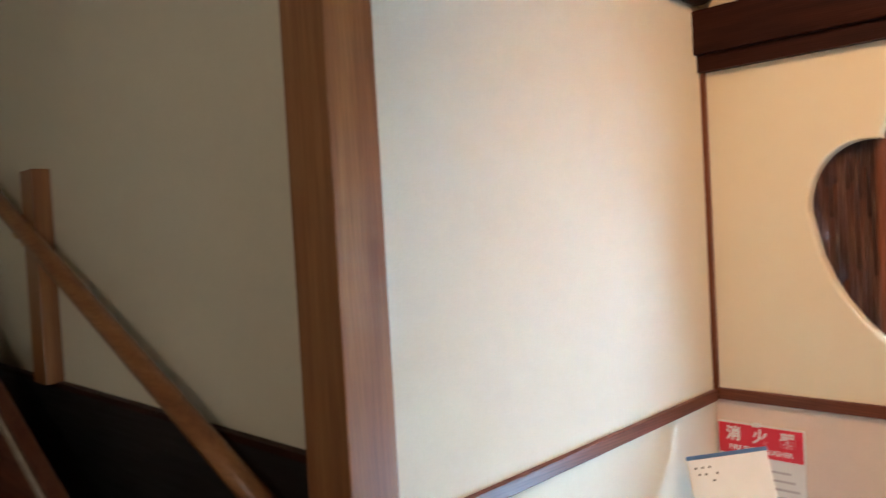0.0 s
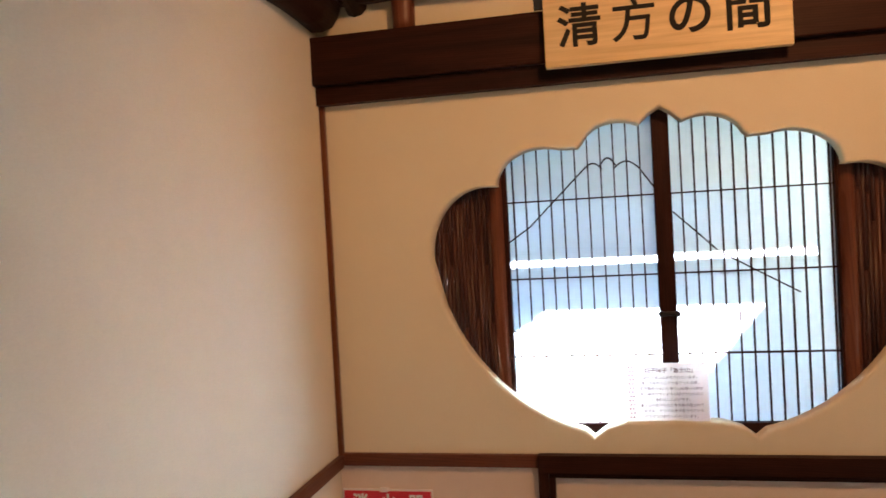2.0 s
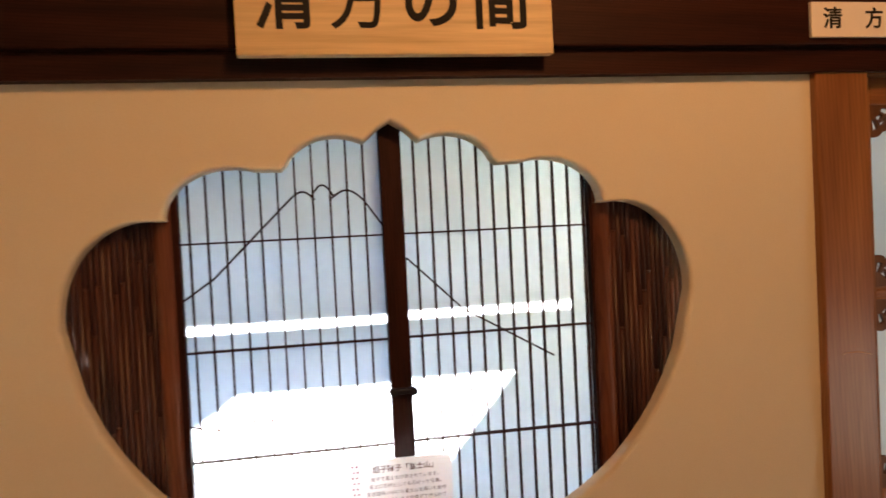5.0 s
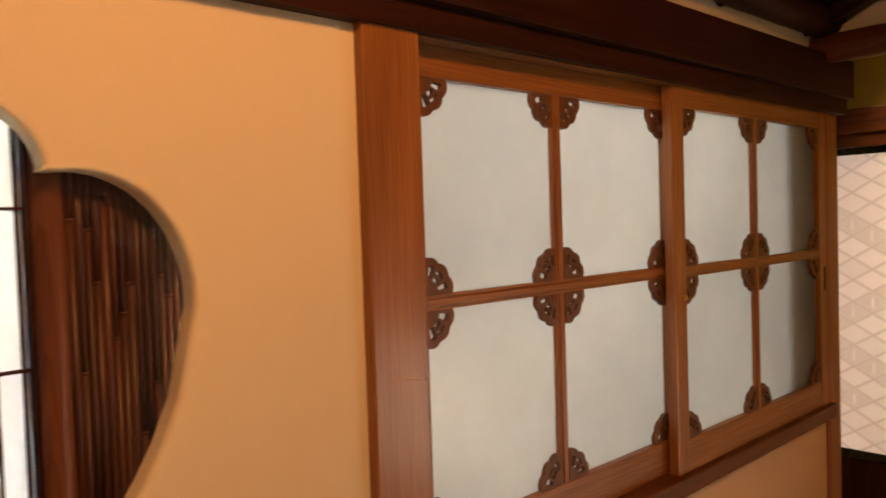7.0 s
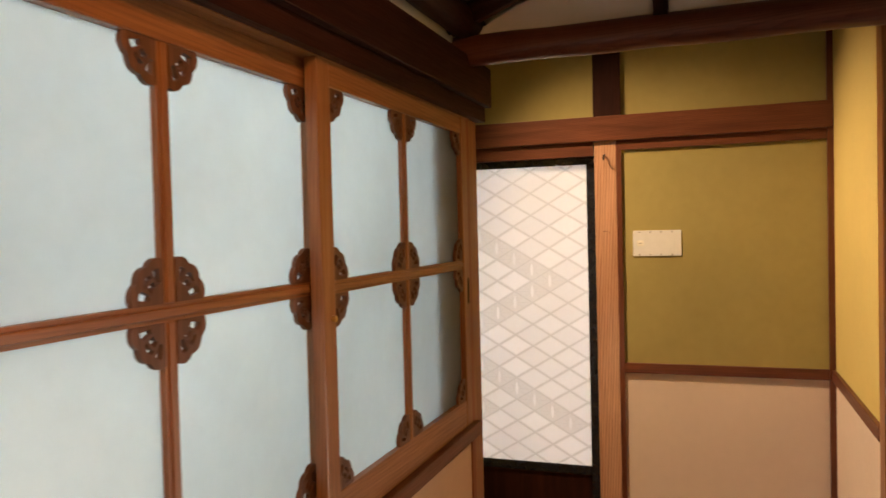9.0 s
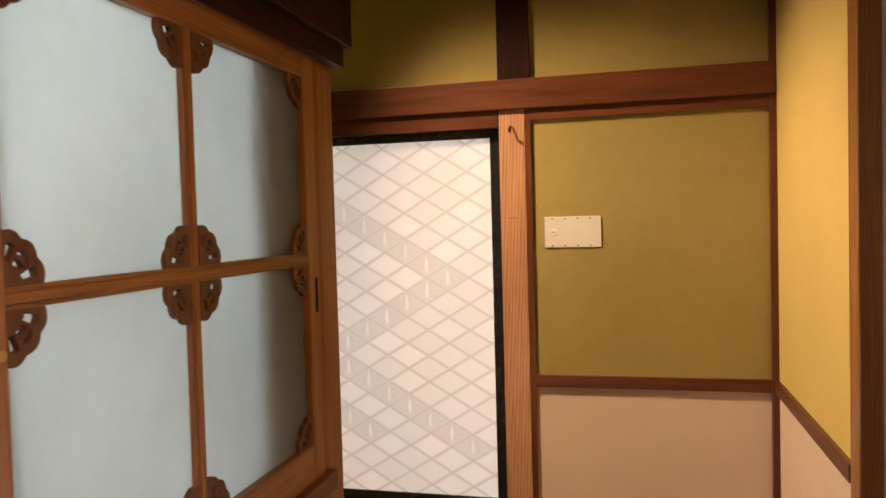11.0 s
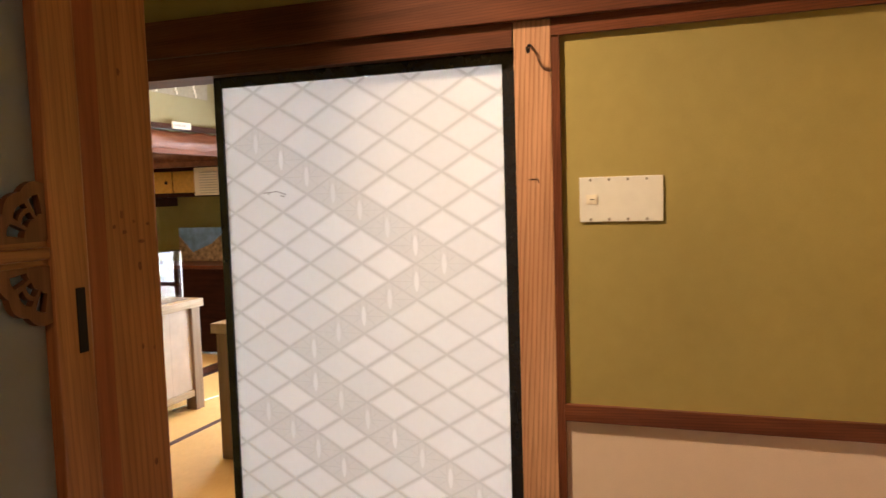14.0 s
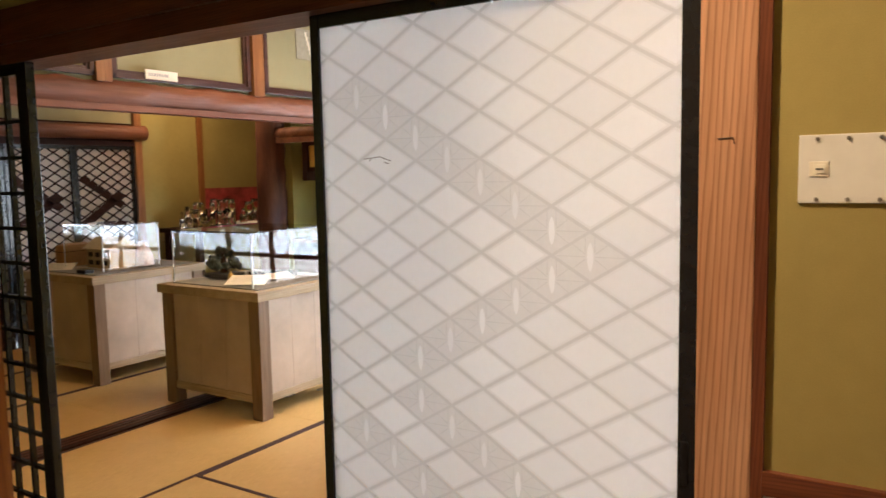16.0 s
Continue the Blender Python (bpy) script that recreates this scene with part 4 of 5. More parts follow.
def band_cell(a, c):
    """Hemp-leaf infill of lattice cell (a, c): its shade as darker paper round an eye-shaped gap."""
    ym, zm = VY + PY * (a - c) / 2, VZ + PZ * (a + c + 1) / 2
    if not (LY0 + 0.05 < ym < LY1 - 0.05 and LZ0 + 0.04 < zm < LZ1 - 0.04):
        return
    bm = bmesh.new()
    n = 20
    out, eye = [], []
    for i in range(n):
        th = 2 * math.pi * i / n
        k = 0.93 / (abs(math.cos(th)) / (PY / 2) + abs(math.sin(th)) / (PZ / 2))
        out.append((ym + k * math.cos(th), zm + k * math.sin(th)))
        eye.append((ym + 0.0065 * math.cos(th) * abs(math.cos(th)) ** 0.2, zm + 0.028 * math.sin(th)))
    x = FX + 0.0062
    vo, ve = [bm.verts.new((x, *p)) for p in out], [bm.verts.new((x, *p)) for p in eye]
    for i in range(n):
        j = (i + 1) % n
        bm.faces.new((vo[i], vo[j], ve[j], ve[i]))
    part("lattice_infill", bm, INFILL_SHADE, door)
    bm = bmesh.new()
    bm.faces.new([bm.verts.new((x, *p)) for p in eye])
    part("eye_paper", bm, DOOR_PAPER, door)
    bm = bmesh.new()                                   # darker lines for the shade of leaf ribs that ring the eye
    for sy in (1, -1):
        for fy, fz in ((0.44, 0.0), (0.22, 0.24), (0.22, -0.24), (0.06, 0.44)):
            p, q = Vector((ym + sy * 0.010, zm + fz * 0.02)), Vector((ym + sy * fy * PY, zm + fz * PZ))
            w = Vector((-(q - p).y, (q - p).x)).normalized() * 0.0011
            bm.faces.new([bm.verts.new((x - 0.0004, *c)) for c in (p + w, p - w, q - w * 0.6, q + w * 0.6)])
    part("rib_shade", bm, SLAT_SHADE, door)
    BAND.add((a, c))


# shaded copy of the paper where infill behind it dims the back light
INFILL_SHADE = paper("infill_shade_paper", (0.735, 0.725, 0.715), 0.44, 0.02)
BAND = set()
for a in range(-4, 6):
    band_cell(a, -4)
for c in range(-9, -4):
    band_cell(-4, c)
for a in range(-14, -4):
    band_cell(a, -10)
for a in range(-8, -3):
    band_cell(a, -12)


def clipped(poly, k, limit, keep_less):
    """A polygon cut along one axis."""
    res = []
    for p, q in zip(poly, poly[1:] + poly[:1]):
        fp, fq = (p[k] <= limit) == keep_less, (q[k] <= limit) == keep_less
        if fp:
            res.append(p)
        if fp != fq:
            f = (limit - p[k]) / (q[k] - p[k])
            res.append(tuple(p[j] + f * (q[j] - p[j]) for j in (0, 1)))
    return res


for a in range(-24, 12):
    for c in range(-24, 12):
        if (a, c) in BAND:
            continue
        ym, zm = VY + PY * (a - c) / 2, VZ + PZ * (a + c + 1) / 2
        e = 0.93                                        # leaves room for the slats' shade strips
        poly = [(ym + e * PY / 2, zm), (ym, zm + e * PZ / 2), (ym - e * PY / 2, zm), (ym, zm - e * PZ / 2)]
        for k, limit, less in ((0, LY0 - 0.003, False), (0, LY1 + 0.003, True), (1, LZ0 - 0.003, False), (1, LZ1 + 0.003, True)):
            poly = clipped(poly, k, limit, less) if poly else poly
        if len(poly) >= 3:
            my, mz = sum(p[0] for p in poly) / len(poly), sum(p[1] for p in poly) / len(poly)
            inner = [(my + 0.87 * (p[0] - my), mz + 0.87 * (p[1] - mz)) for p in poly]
            bm = bmesh.new()
            bm.faces.new([bm.verts.new((FX + 0.0068, *p)) for p in inner])
            cell = part("paper_cell", bm, DOOR_PAPER, door)
            bm = bmesh.new()                            # darker ring paints the soft shade edge beside the slats
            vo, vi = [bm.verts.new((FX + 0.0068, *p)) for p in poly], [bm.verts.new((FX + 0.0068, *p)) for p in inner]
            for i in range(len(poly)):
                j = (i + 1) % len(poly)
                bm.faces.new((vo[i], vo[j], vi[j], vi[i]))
            part("rim_shade", bm, RIM_SHADE, door)
# pencil-thin tears in the paper
b = bmesh.new()
for a, c in (((3.105, 1.478), (3.06, 1.482)), ((3.06, 1.482), (3.03, 1.472)), ((3.05, 1.470), (3.035, 1.466)), ((3.09, 1.474), (3.085, 1.478))):
    rod(b, (FX + 0.0056, *a), (FX + 0.0056, *c), 0.0011, n=5)
part("tear", b, plain("tear_shadow", (0.25, 0.22, 0.20), 0.8), door)

# ---- cover plate and hook ----
cover = thing("cover_plate", (4.192, 2.096, 1.383), "white cover plate with eight screws and a small switch", "cover plate")
part("plate", B(4.1953, 4.199, 1.998, 2.194, 1.383, 1.491, bevel=0.0015), WHITE, cover)
for z in (1.389, 1.484):
    for i in range(4):
        b = bmesh.new()
        rod(b, (4.1932, 2.167 - 0.044 * i, z), (4.196, 2.167 - 0.044 * i, z), 0.0034, n=12)
        part("screw", b, plain("steel_screw", (0.30, 0.28, 0.25), 0.35, 0.8), cover, "steel screw")
switch = part("switch", B(4.1938, 4.196, 2.150, 2.178, 1.425, 1.449, bevel=0.001), plain("ivory_plastic", (0.74, 0.70, 0.60), 0.4), cover, "ivory switch")
part("rocker", B(4.1926, 4.194, 2.154, 2.173, 1.430, 1.444, bevel=0.0006), MATS["ivory_plastic"], switch)
part("slot", B(4.1918, 4.1928, 2.158, 2.169, 1.4362, 1.4382), INK, switch)
hook = thing("wall_hook", (4.18, 2.31, 1.79), "small dark iron hook screwed into the post", "hook")
b = bmesh.new()
rod(b, (4.189, 2.306, 1.815), (4.170, 2.306, 1.812), 0.0035, n=8)
for i in range(8):
    a0, a1 = math.pi * i / 8, math.pi * (i + 1) / 8
    rod(b, (4.160 + 0.010 * math.cos(a0), 2.306, 1.800 - 0.012 * math.sin(a0) + 0.006), (4.160 + 0.010 * math.cos(a1), 2.306, 1.800 - 0.012 * math.sin(a1) + 0.006), 0.003, n=8)
part("bent_wire", b, BLACK_IRON, hook)

# ---- tatami room ----
def tatami_material():
    m, t, b = nodes_of("tatami_rush")
    f = noise_tex(t, 260, 3, (0.06, 1, 1), 0.7)
    big = noise_tex(t, 2.0, 4)
    c1 = ramp(t, f, [(0.3, (0.60, 0.37, 0.125)), (0.7, (0.78, 0.52, 0.20))])
    c2 = ramp(t, big, [(0.3, (0.88, 0.86, 0.82)), (0.7, (1, 1, 1))])
    t.links.new(mix(t, c1, c2, 1.0, "MULTIPLY"), b.inputs["Base Color"])
    b.inputs["Roughness"].default_value = 0.5
    bump(t, b, f, 0.3, 0.001)
    MATS["tatami_rush"] = m
    return m


RUSH = tatami_material()
HERI = plain("mat_border_cloth", (0.055, 0.022, 0.022), 0.8)


def tatami(x0, x1, y0, y1, along):
    t = thing("tatami_mat", ((x0 + x1) / 2, (y0 + y1) / 2, -0.055), "golden tatami mat with dark cloth borders", "tatami mat", group="tatami mats")
    part("rush_surface", B(x0 + 0.001, x1 - 0.001, y0 + 0.001, y1 - 0.001, -0.055, 0.0, bevel=0.003), RUSH, t)
    w = 0.022
    if along == "x":
        for ya, yb in ((y0 + 0.001, y0 + w), (y1 - w, y1 - 0.001)):
            part("border", B(x0 + 0.001, x1 - 0.001, ya, yb, 0.0, 0.0022), HERI, t, "dark cloth border")
    else:
        for xa, xb in ((x0 + 0.001, x0 + w), (x1 - w, x1 - 0.001)):
            part("border", B(xa, xb, y0 + 0.001, y1 - 0.001, 0.0, 0.0022), HERI, t, "dark cloth border")
    return t


tatami(4.32, 5.22, 3.17, 4.97, "y")
tatami(5.22, 7.02, 4.07, 4.97, "x")
tatami(7.02, 8.28, 4.07, 4.97, "x")
tatami(5.22, 7.02, 3.17, 4.07, "x")
tatami(7.02, 8.28, 3.17, 4.07, "x")
tatami(4.32, 6.12, 4.97, 5.87, "x")
tatami(6.12, 7.92, 4.97, 5.87, "x")
tatami(4.32, 6.12, 2.27, 3.17, "x")
tatami(6.12, 7.92, 2.27, 3.17, "x")
for i, (xa, xb) in enumerate(((4.32, 5.6), (5.6, 7.4), (7.4, 8.28))):
    for k in range(3):
        tatami(xa, xb, 6.05 + 0.87 * k, 6.92 + 0.87 * k, "x")
solo("threshold", B(4.32, 8.3, 5.872, 6.048, -0.05, 0.012, bevel=0.004), dark_wood("x"), "dark wooden threshold with sliding grooves between the rooms", "threshold", "structure")
b = bmesh.new()
for y in (5.915, 5.955, 5.995):
    box(b, 4.34, 8.28, y, y + 0.012, 0.012, 0.015)
solo("trim_threshold_ribs", b, mid_wood("x"), "worn ribs of the threshold", "trim", "structure")
solo("threshold_door", B(4.17, 4.32, 2.36, 5.2, -0.05, 0.004, bevel=0.003), mid_wood("y"), "red-brown threshold under the sliding doors", "threshold", "structure")

# log lintel, open transom above
LOG = wood("polished_log", (0.28, 0.105, 0.055), (0.15, 0.05, 0.026), "x", 0.55, 26, 0.05)
b = bmesh.new()
rod(b, (4.3, 5.93, 1.925), (8.3, 5.93, 1.935), 0.070, 0.076, 26, 0.30, 90)
solo("log_lintel", b, LOG, "polished reddish log lintel between the rooms", "lintel", "structure")
solo("log_lintel_foot", B(4.3, 8.3, 5.885, 5.985, 1.832, 1.868), LOG, "flat planed underside of the log lintel", "lintel", "structure")
TR = wood("transom_rosewood", (0.10, 0.04, 0.035), (0.055, 0.02, 0.018), "x", 0.3, 50, 0.3)


def transom(x0, x1):
    t = thing("transom", ((x0 + x1) / 2, 5.93, 2.0), "transom panel with dark moulded frame and yellow-green field", "transom", group="transom panels")
    part("field", B(x0, x1, 5.94, 5.955, 2.0, 2.75), plaster("pale_olive_plaster", (0.36, 0.325, 0.19)), t)
    for k, (w, y) in enumerate(((0.030, 5.905), (0.018, 5.918))):
        o = 0.0 if k == 0 else 0.030
        part("frame_bottom", B(x0 + o, x1 - o, y, 5.94, 2.02 + o, 2.02 + o + w, bevel=0.003), TR, t)
        part("frame_side", B(x0 + o, x0 + o + w, y, 5.94, 2.02 + o, 2.75, bevel=0.003), TR, t)
        part("frame_side", B(x1 - o - w, x1 - o, y, 5.94, 2.02 + o, 2.75, bevel=0.003), TR, t)
    return t


for x0, x1 in ((4.32, 5.42), (5.52, 6.57), (6.70, 8.28)):
    transom(x0, x1)
for x in (5.47, 6.635):
    solo("transom_post", B(x - 0.05, x + 0.05, 5.895, 5.985, 1.99, 2.75, bevel=0.004), amber_wood("z"), "orange-brown post between transom panels", "post", group="transom posts")
tag = thing("caption_plate", (5.85, 5.90, 2.035), "small cream caption plate on the transom", "caption plate", group="caption plates")
part("plate", B(5.735, 5.960, 5.896, 5.904, 2.030, 2.085), CARD, tag)
b = bmesh.new()
for i in range(8):
    box(b, 5.755 + 0.018 * i, 5.767 + 0.018 * i, 5.8945, 5.8965, 2.048, 2.066)
part("print_bars", b, plain("grey_print", (0.45, 0.42, 0.42), 0.6), tag)
copy_thing(tag, Matrix.Translation((7.45, 5.90, 2.035)))
# pale paper hung in the transom
pap = thing("hung_paper", (7.3, 5.93, 2.3), "grey sheet with three white strokes hung in the transom", "sheet")
part("sheet", B(7.05, 7.85, 5.934, 5.938, 2.30, 2.52), plain("grey_sheet", (0.34, 0.31, 0.24), 0.7), pap)
for i in range(3):
    b = bmesh.new()
    for k in range(6):
        x, z = 7.14 + 0.24 * i + 0.012 * k, 2.50 - 0.032 * k
        box(b, x, x + 0.022, 5.930, 5.933, z - 0.034, z)
    part("white_stroke", b, CARD, pap)

# display tables with clear cases
CLEAR = see_through("clear_acrylic", (0.97, 0.99, 1.0), 0.0, 1.44)
TOPWOOD = wood("table_top_ash", (0.52, 0.42, 0.28), (0.42, 0.33, 0.21), "x", 0.5, 40)

PANELWOOD = plain("ash_veneer", (0.47, 0.38, 0.30), 0.55, scale=4, spread=0.15)
LEGWOOD = wood("table_leg_ash", (0.30, 0.21, 0.135), (0.23, 0.155, 0.095), "z", 0.5, 40)


def display_table(x0, x1, y0, y1, h=0.775):
    t = thing("display_table", ((x0 + x1) / 2, (y0 + y1) / 2, 0.0), "pale ash display table with panelled sides", "display table", group="display tables")
    part("top", B(x0 - 0.02, x1 + 0.02, y0 - 0.02, y1 + 0.02, h - 0.055, h, bevel=0.003), TOPWOOD, t)
    w = 0.085
    for x in (x0, x1 - w):
        for y in (y0, y1 - w):
            part("leg", B(x, x + w, y, y + w, 0.0, h - 0.055, bevel=0.003), LEGWOOD, t)
    for y in (y0 + 0.022, y1 - 0.034):
        n = 3
        for i in range(n):
            a = x0 + w + (x1 - x0 - 2 * w) * i / n
            part("side_panel", B(a + 0.0008, a + (x1 - x0 - 2 * w) / n - 0.0008, y, y + 0.012, 0.145, h - 0.055), PANELWOOD, t)
        part("low_rail", B(x0 + w, x1 - w, y - 0.012, y + 0.02, 0.10, 0.145, bevel=0.002), TOPWOOD, t)
    for x in (x0 + 0.022, x1 - 0.034):
        for i in range(3):
            a = y0 + w + (y1 - y0 - 2 * w) * i / 3
            part("side_panel", B(x, x + 0.012, a + 0.0008, a + (y1 - y0 - 2 * w) / 3 - 0.0008, 0.145, h - 0.055), PANELWOOD, t)
        part("low_rail", B(x - 0.012, x + 0.02, y0 + w, y1 - w, 0.10, 0.145, bevel=0.002), pale_wood("y"), t)
    part("inset", B(x0 + 0.05, x1 - 0.05, y0 + 0.05, y1 - 0.05, h, h + 0.006), plain("grey_felt", (0.22, 0.21, 0.20), 0.9), t, "grey felt inset")
    return t


def clear_case(x0, x1, y0, y1, z0, h):
    t = thing("clear_case", ((x0 + x1) / 2, (y0 + y1) / 2, z0), "clear acrylic display case with polished edges", "display case", group="clear cases")
    d = 0.006
    for n_, q in (("front_pane", (x0, x0 + d, y0, y1, z0, z0 + h)), ("back_pane", (x1 - d, x1, y0, y1, z0, z0 + h)), ("side_pane", (x0 + d, x1 - d, y0, y0 + d, z0, z0 + h)),
                  ("side_pane", (x0 + d, x1 - d, y1 - d, y1, z0, z0 + h)), ("top_pane", (x0, x1, y0, y1, z0 + h, z0 + h + d))):
        ob = part(n_, B(*q), CLEAR, t)
        ob.visible_shadow = False
    for x in (x0, x1 - 0.004):
        for y in (y0, y1 - 0.004):
            part("corner_edge", B(x - 0.001, x + 0.005, y - 0.001, y + 0.005, z0, z0 + h), plain("frosted_edge", (0.75, 0.80, 0.82), 0.3, spread=0.02), t)
    return t


display_table(5.95, 6.74, 5.28, 6.15)
clear_case(6.01, 6.70, 5.38, 6.10, 0.781, 0.33)
display_table(5.94, 6.88, 6.87, 7.74)
clear_case(6.12, 6.60, 7.02, 7.50, 0.781, 0.33)
display_table(5.86, 6.60, 3.72, 4.50)

# things in the first case: a dark rock with a pine, brass pieces, small dark boxes, a slanted card
rock = thing("miniature_tree", (6.28, 5.95, 0.781), "dark miniature tree on a rocky base", "miniature")
b = bmesh.new()
for i in range(70):
    a, r = random.random() * 6.28, 0.105 * random.random() ** 0.5
    p = Vector((6.28 + r * math.cos(a), 5.93 + r * math.sin(a), 0.850 + 0.17 * random.random() * (1 - r / 0.15)))
    bmesh.ops.create_icosphere(b, subdivisions=1, radius=0.012 + 0.018 * random.random(), matrix=Matrix.Translation(p))
part("foliage", b, plain("dark_leaf", (0.018, 0.026, 0.02), 0.7), rock)
b = bmesh.new()
rod(b, (6.28, 5.93, 0.781), (6.275, 5.93, 0.950), 0.03, 0.014, 10, 0.3, 6)
part("trunk", b, dark_wood("z"), rock)
box(b2 := bmesh.new(), 6.20, 6.37, 5.83, 6.03, 0.787, 0.820, bevel=0.012)
part("rock_base", b2, plain("dark_stone", (0.03, 0.03, 0.032), 0.7), rock)
brass = thing("brass_bell", (6.22, 5.80, 0.787), "small gleaming brass bell", "bell")
b = bmesh.new()
rod(b, (6.22, 5.80, 0.787), (6.22, 5.80, 0.830), 0.024, 0.012, 16)
part("bell_body", b, MATS["brass"], brass)
b = bmesh.new()
rod(b, (6.22, 5.80, 0.830), (6.22, 5.80, 0.842), 0.005, n=10)
part("bell_knob", b, MATS["brass"], brass)


def slanted_card(x, y, z, w, h, turn, label="cream caption card lying slanted in the case"):
    t = thing("caption_card", (x, y, z), label, "card", group="caption cards")
    mm = pose(x, y, z + 0.02, 14, 0, turn)
    bm = B(-w / 2, w / 2, -h / 2, h / 2, 0.0, 0.003)
    bmesh.ops.transform(bm, matrix=mm, verts=bm.verts)
    part("sheet", bm, CARD, t)
    bm = bmesh.new()
    for i in range(4):
        box(bm, -w * 0.4, w * (0.2 + 0.05 * (i % 3)), h * 0.3 - i * h * 0.17, h * 0.3 - i * h * 0.17 + 0.004, 0.003, 0.0034)
    bmesh.ops.transform(bm, matrix=mm, verts=bm.verts)
    part("print_bars", bm, MATS["grey_print"], t)
    bm = B(-w * 0.3, w * 0.3, h * 0.2, h * 0.35, -0.03, 0.0)
    bmesh.ops.transform(bm, matrix=mm, verts=bm.verts)
    part("prop", bm, pale_wood("x"), t)
    return t


slanted_card(6.14, 5.56, 0.787, 0.25, 0.16, -62)
slanted_card(6.38, 5.53, 0.787, 0.16, 0.10, -20)
for x, y, w in ((6.42, 5.72, 0.16), (6.52, 5.60, 0.10)):
    t = thing("ink_box", (x, y, 0.787), "low black lacquer box in the case", "box", group="lacquer boxes")
    part("box_body", B(x - w / 2, x + w / 2, y - 0.05, y + 0.05, 0.787, 0.815, bevel=0.003), LACQUER, t)
    part("box_lid", B(x - w / 2 - 0.003, x + w / 2 + 0.003, y - 0.053, y + 0.053, 0.815, 0.825, bevel=0.003), LACQUER, t)

# model house in the second case
house = thing("model_house", (6.34, 7.26, 0.781), "small model house with tan walls and pitched roof", "model house")
part("wall", B(6.24, 6.46, 7.12, 7.40, 0.787, 0.930), plain("tan_card", (0.50, 0.34, 0.16), 0.7), house)
for k in range(2):
    for i in range(3):
        part("window", B(6.234, 6.241, 7.15 + 0.085 * i, 7.20 + 0.085 * i, 0.810 + 0.06 * k, 0.845 + 0.06 * k), INK, house, "dark window opening")
part("roof", prism(bmesh.new(), [(6.22, 0.930), (6.48, 0.930), (6.35, 1.015)], "xz", 7.09, 7.43), plain("straw_card", (0.60, 0.46, 0.26), 0.7), house, "straw-coloured pitched roof")
part("base_board", B(6.18, 6.52, 7.06, 7.46, 0.781, 0.787), pale_wood("x"), house)
mound = thing("paper_mound", (6.43, 7.12, 0.781), "pale crumpled cone-shaped ornament in the case", "ornament")
b = bmesh.new()
rod(b, (6.50, 7.09, 0.787), (6.50, 7.09, 0.970), 0.075, 0.03, 14, 0.5, 8)
part("cone", b, plain("crumpled_pink", (0.62, 0.46, 0.38), 0.7, scale=60, spread=0.35), mound)
slanted_card(6.08, 7.55, 0.775, 0.26, 0.17, -50, "cream caption sheet lying on the table")
clip_box = thing("black_case", (6.08, 7.18, 0.775), "small black case lying on the table", "case")
part("case_body", B(6.00, 6.07, 7.06, 7.16, 0.775, 0.805, bevel=0.004), BLACK_IRON, clip_box)
tan = thing("tan_case", (6.25, 7.72, 0.775), "tan rounded wooden box on the table", "box")
part("box_body", B(6.15, 6.42, 7.58, 7.70, 0.775, 0.960, bevel=0.05), plain("tan_leather", (0.42, 0.20, 0.07), 0.5), tan)
part("lid_line", B(6.148, 6.422, 7.579, 7.701, 0.898, 0.902, bevel=0.0), INK, tan)

# cables under the table
cab = thing("cables", (6.5, 5.45, 0.0), "tangle of black cables lying under the table", "cable")
b = bmesh.new()
for k in range(4):
    p = Vector((6.25 + 0.1 * k, 5.55, 0.009))
    run = [p.copy()]
    for i in range(10):
        p = p + Vector((0.035 * math.cos(i * 0.9 + k), 0.035 * math.sin(i * 1.1 + 2 * k), 0.0))
        p.z = 0.007 + 0.006 * (i % 3)
        run.append(p.copy())
    tube(b, run, 0.005)
part("cable", b, BLACK_IRON, cab)
b = bmesh.new()
rod(b, (6.6, 5.44, 0.006), (7.2, 5.30, 0.006), 0.006, n=6)
part("white_cable", b, WHITE, cab, "white flat cable")

# black open lattice door at the end of the opening
lat = thing("lattice_door", (4.22, 4.85, 0.0), "black open lattice sliding door", "lattice door")
part("stile", B(4.189, 4.219, 4.400, 4.458, 0.004, 1.815, bevel=0.003), LACQUER, lat)
part("stile", B(4.189, 4.219, 5.24, 5.28, 0.004, 1.815, bevel=0.003), LACQUER, lat)
for z in (0.004, 1.78):
    part("rail", B(4.189, 4.219, 4.458, 5.24, z, z + 0.035), LACQUER, lat)
for i in range(7):
    y = 4.545 + 0.105 * i
    part("lattice_bar", B(4.196, 4.212, y - 0.007, y + 0.007, 0.039, 1.78), LACQUER, lat)
for i in range(14):
    z = 0.14 + 0.115 * i
    part("lattice_bar", B(4.197, 4.211, 4.458, 5.24, z - 0.006, z + 0.006), LACQUER, lat)

# far shoji with diamond lattice
# wall and ceiling added out of view to keep sun off this shoji
solo("sun_block_wall", B(4.2, 9.7, 9.3, 9.4, -0.1, 2.83), plaster("white_plaster", (0.78, 0.78, 0.74)), "unseen plain wall added behind the shoji to block the sun", "wall", "structure")
solo("sky_block_ceiling", B(4.2, 9.7, 8.73, 9.4, 2.75, 2.83), pale_wood("x"), "unseen plain ceiling added behind the shoji to block the sky", "ceiling", "structure")
YF = 8.65
solo("wall_tatami_far", B(7.58, 9.6, YF, YF + 0.08, 0.0, 2.75), OLIVE, "olive plaster wall of the far room", "wall", "structure")
solo("wall_tatami_far_top", B(4.3, 7.58, YF, YF + 0.08, 1.99, 2.75), plaster("pale_olive_plaster", (0.36, 0.325, 0.19)), "pale olive plaster above the shoji", "wall", "structure")
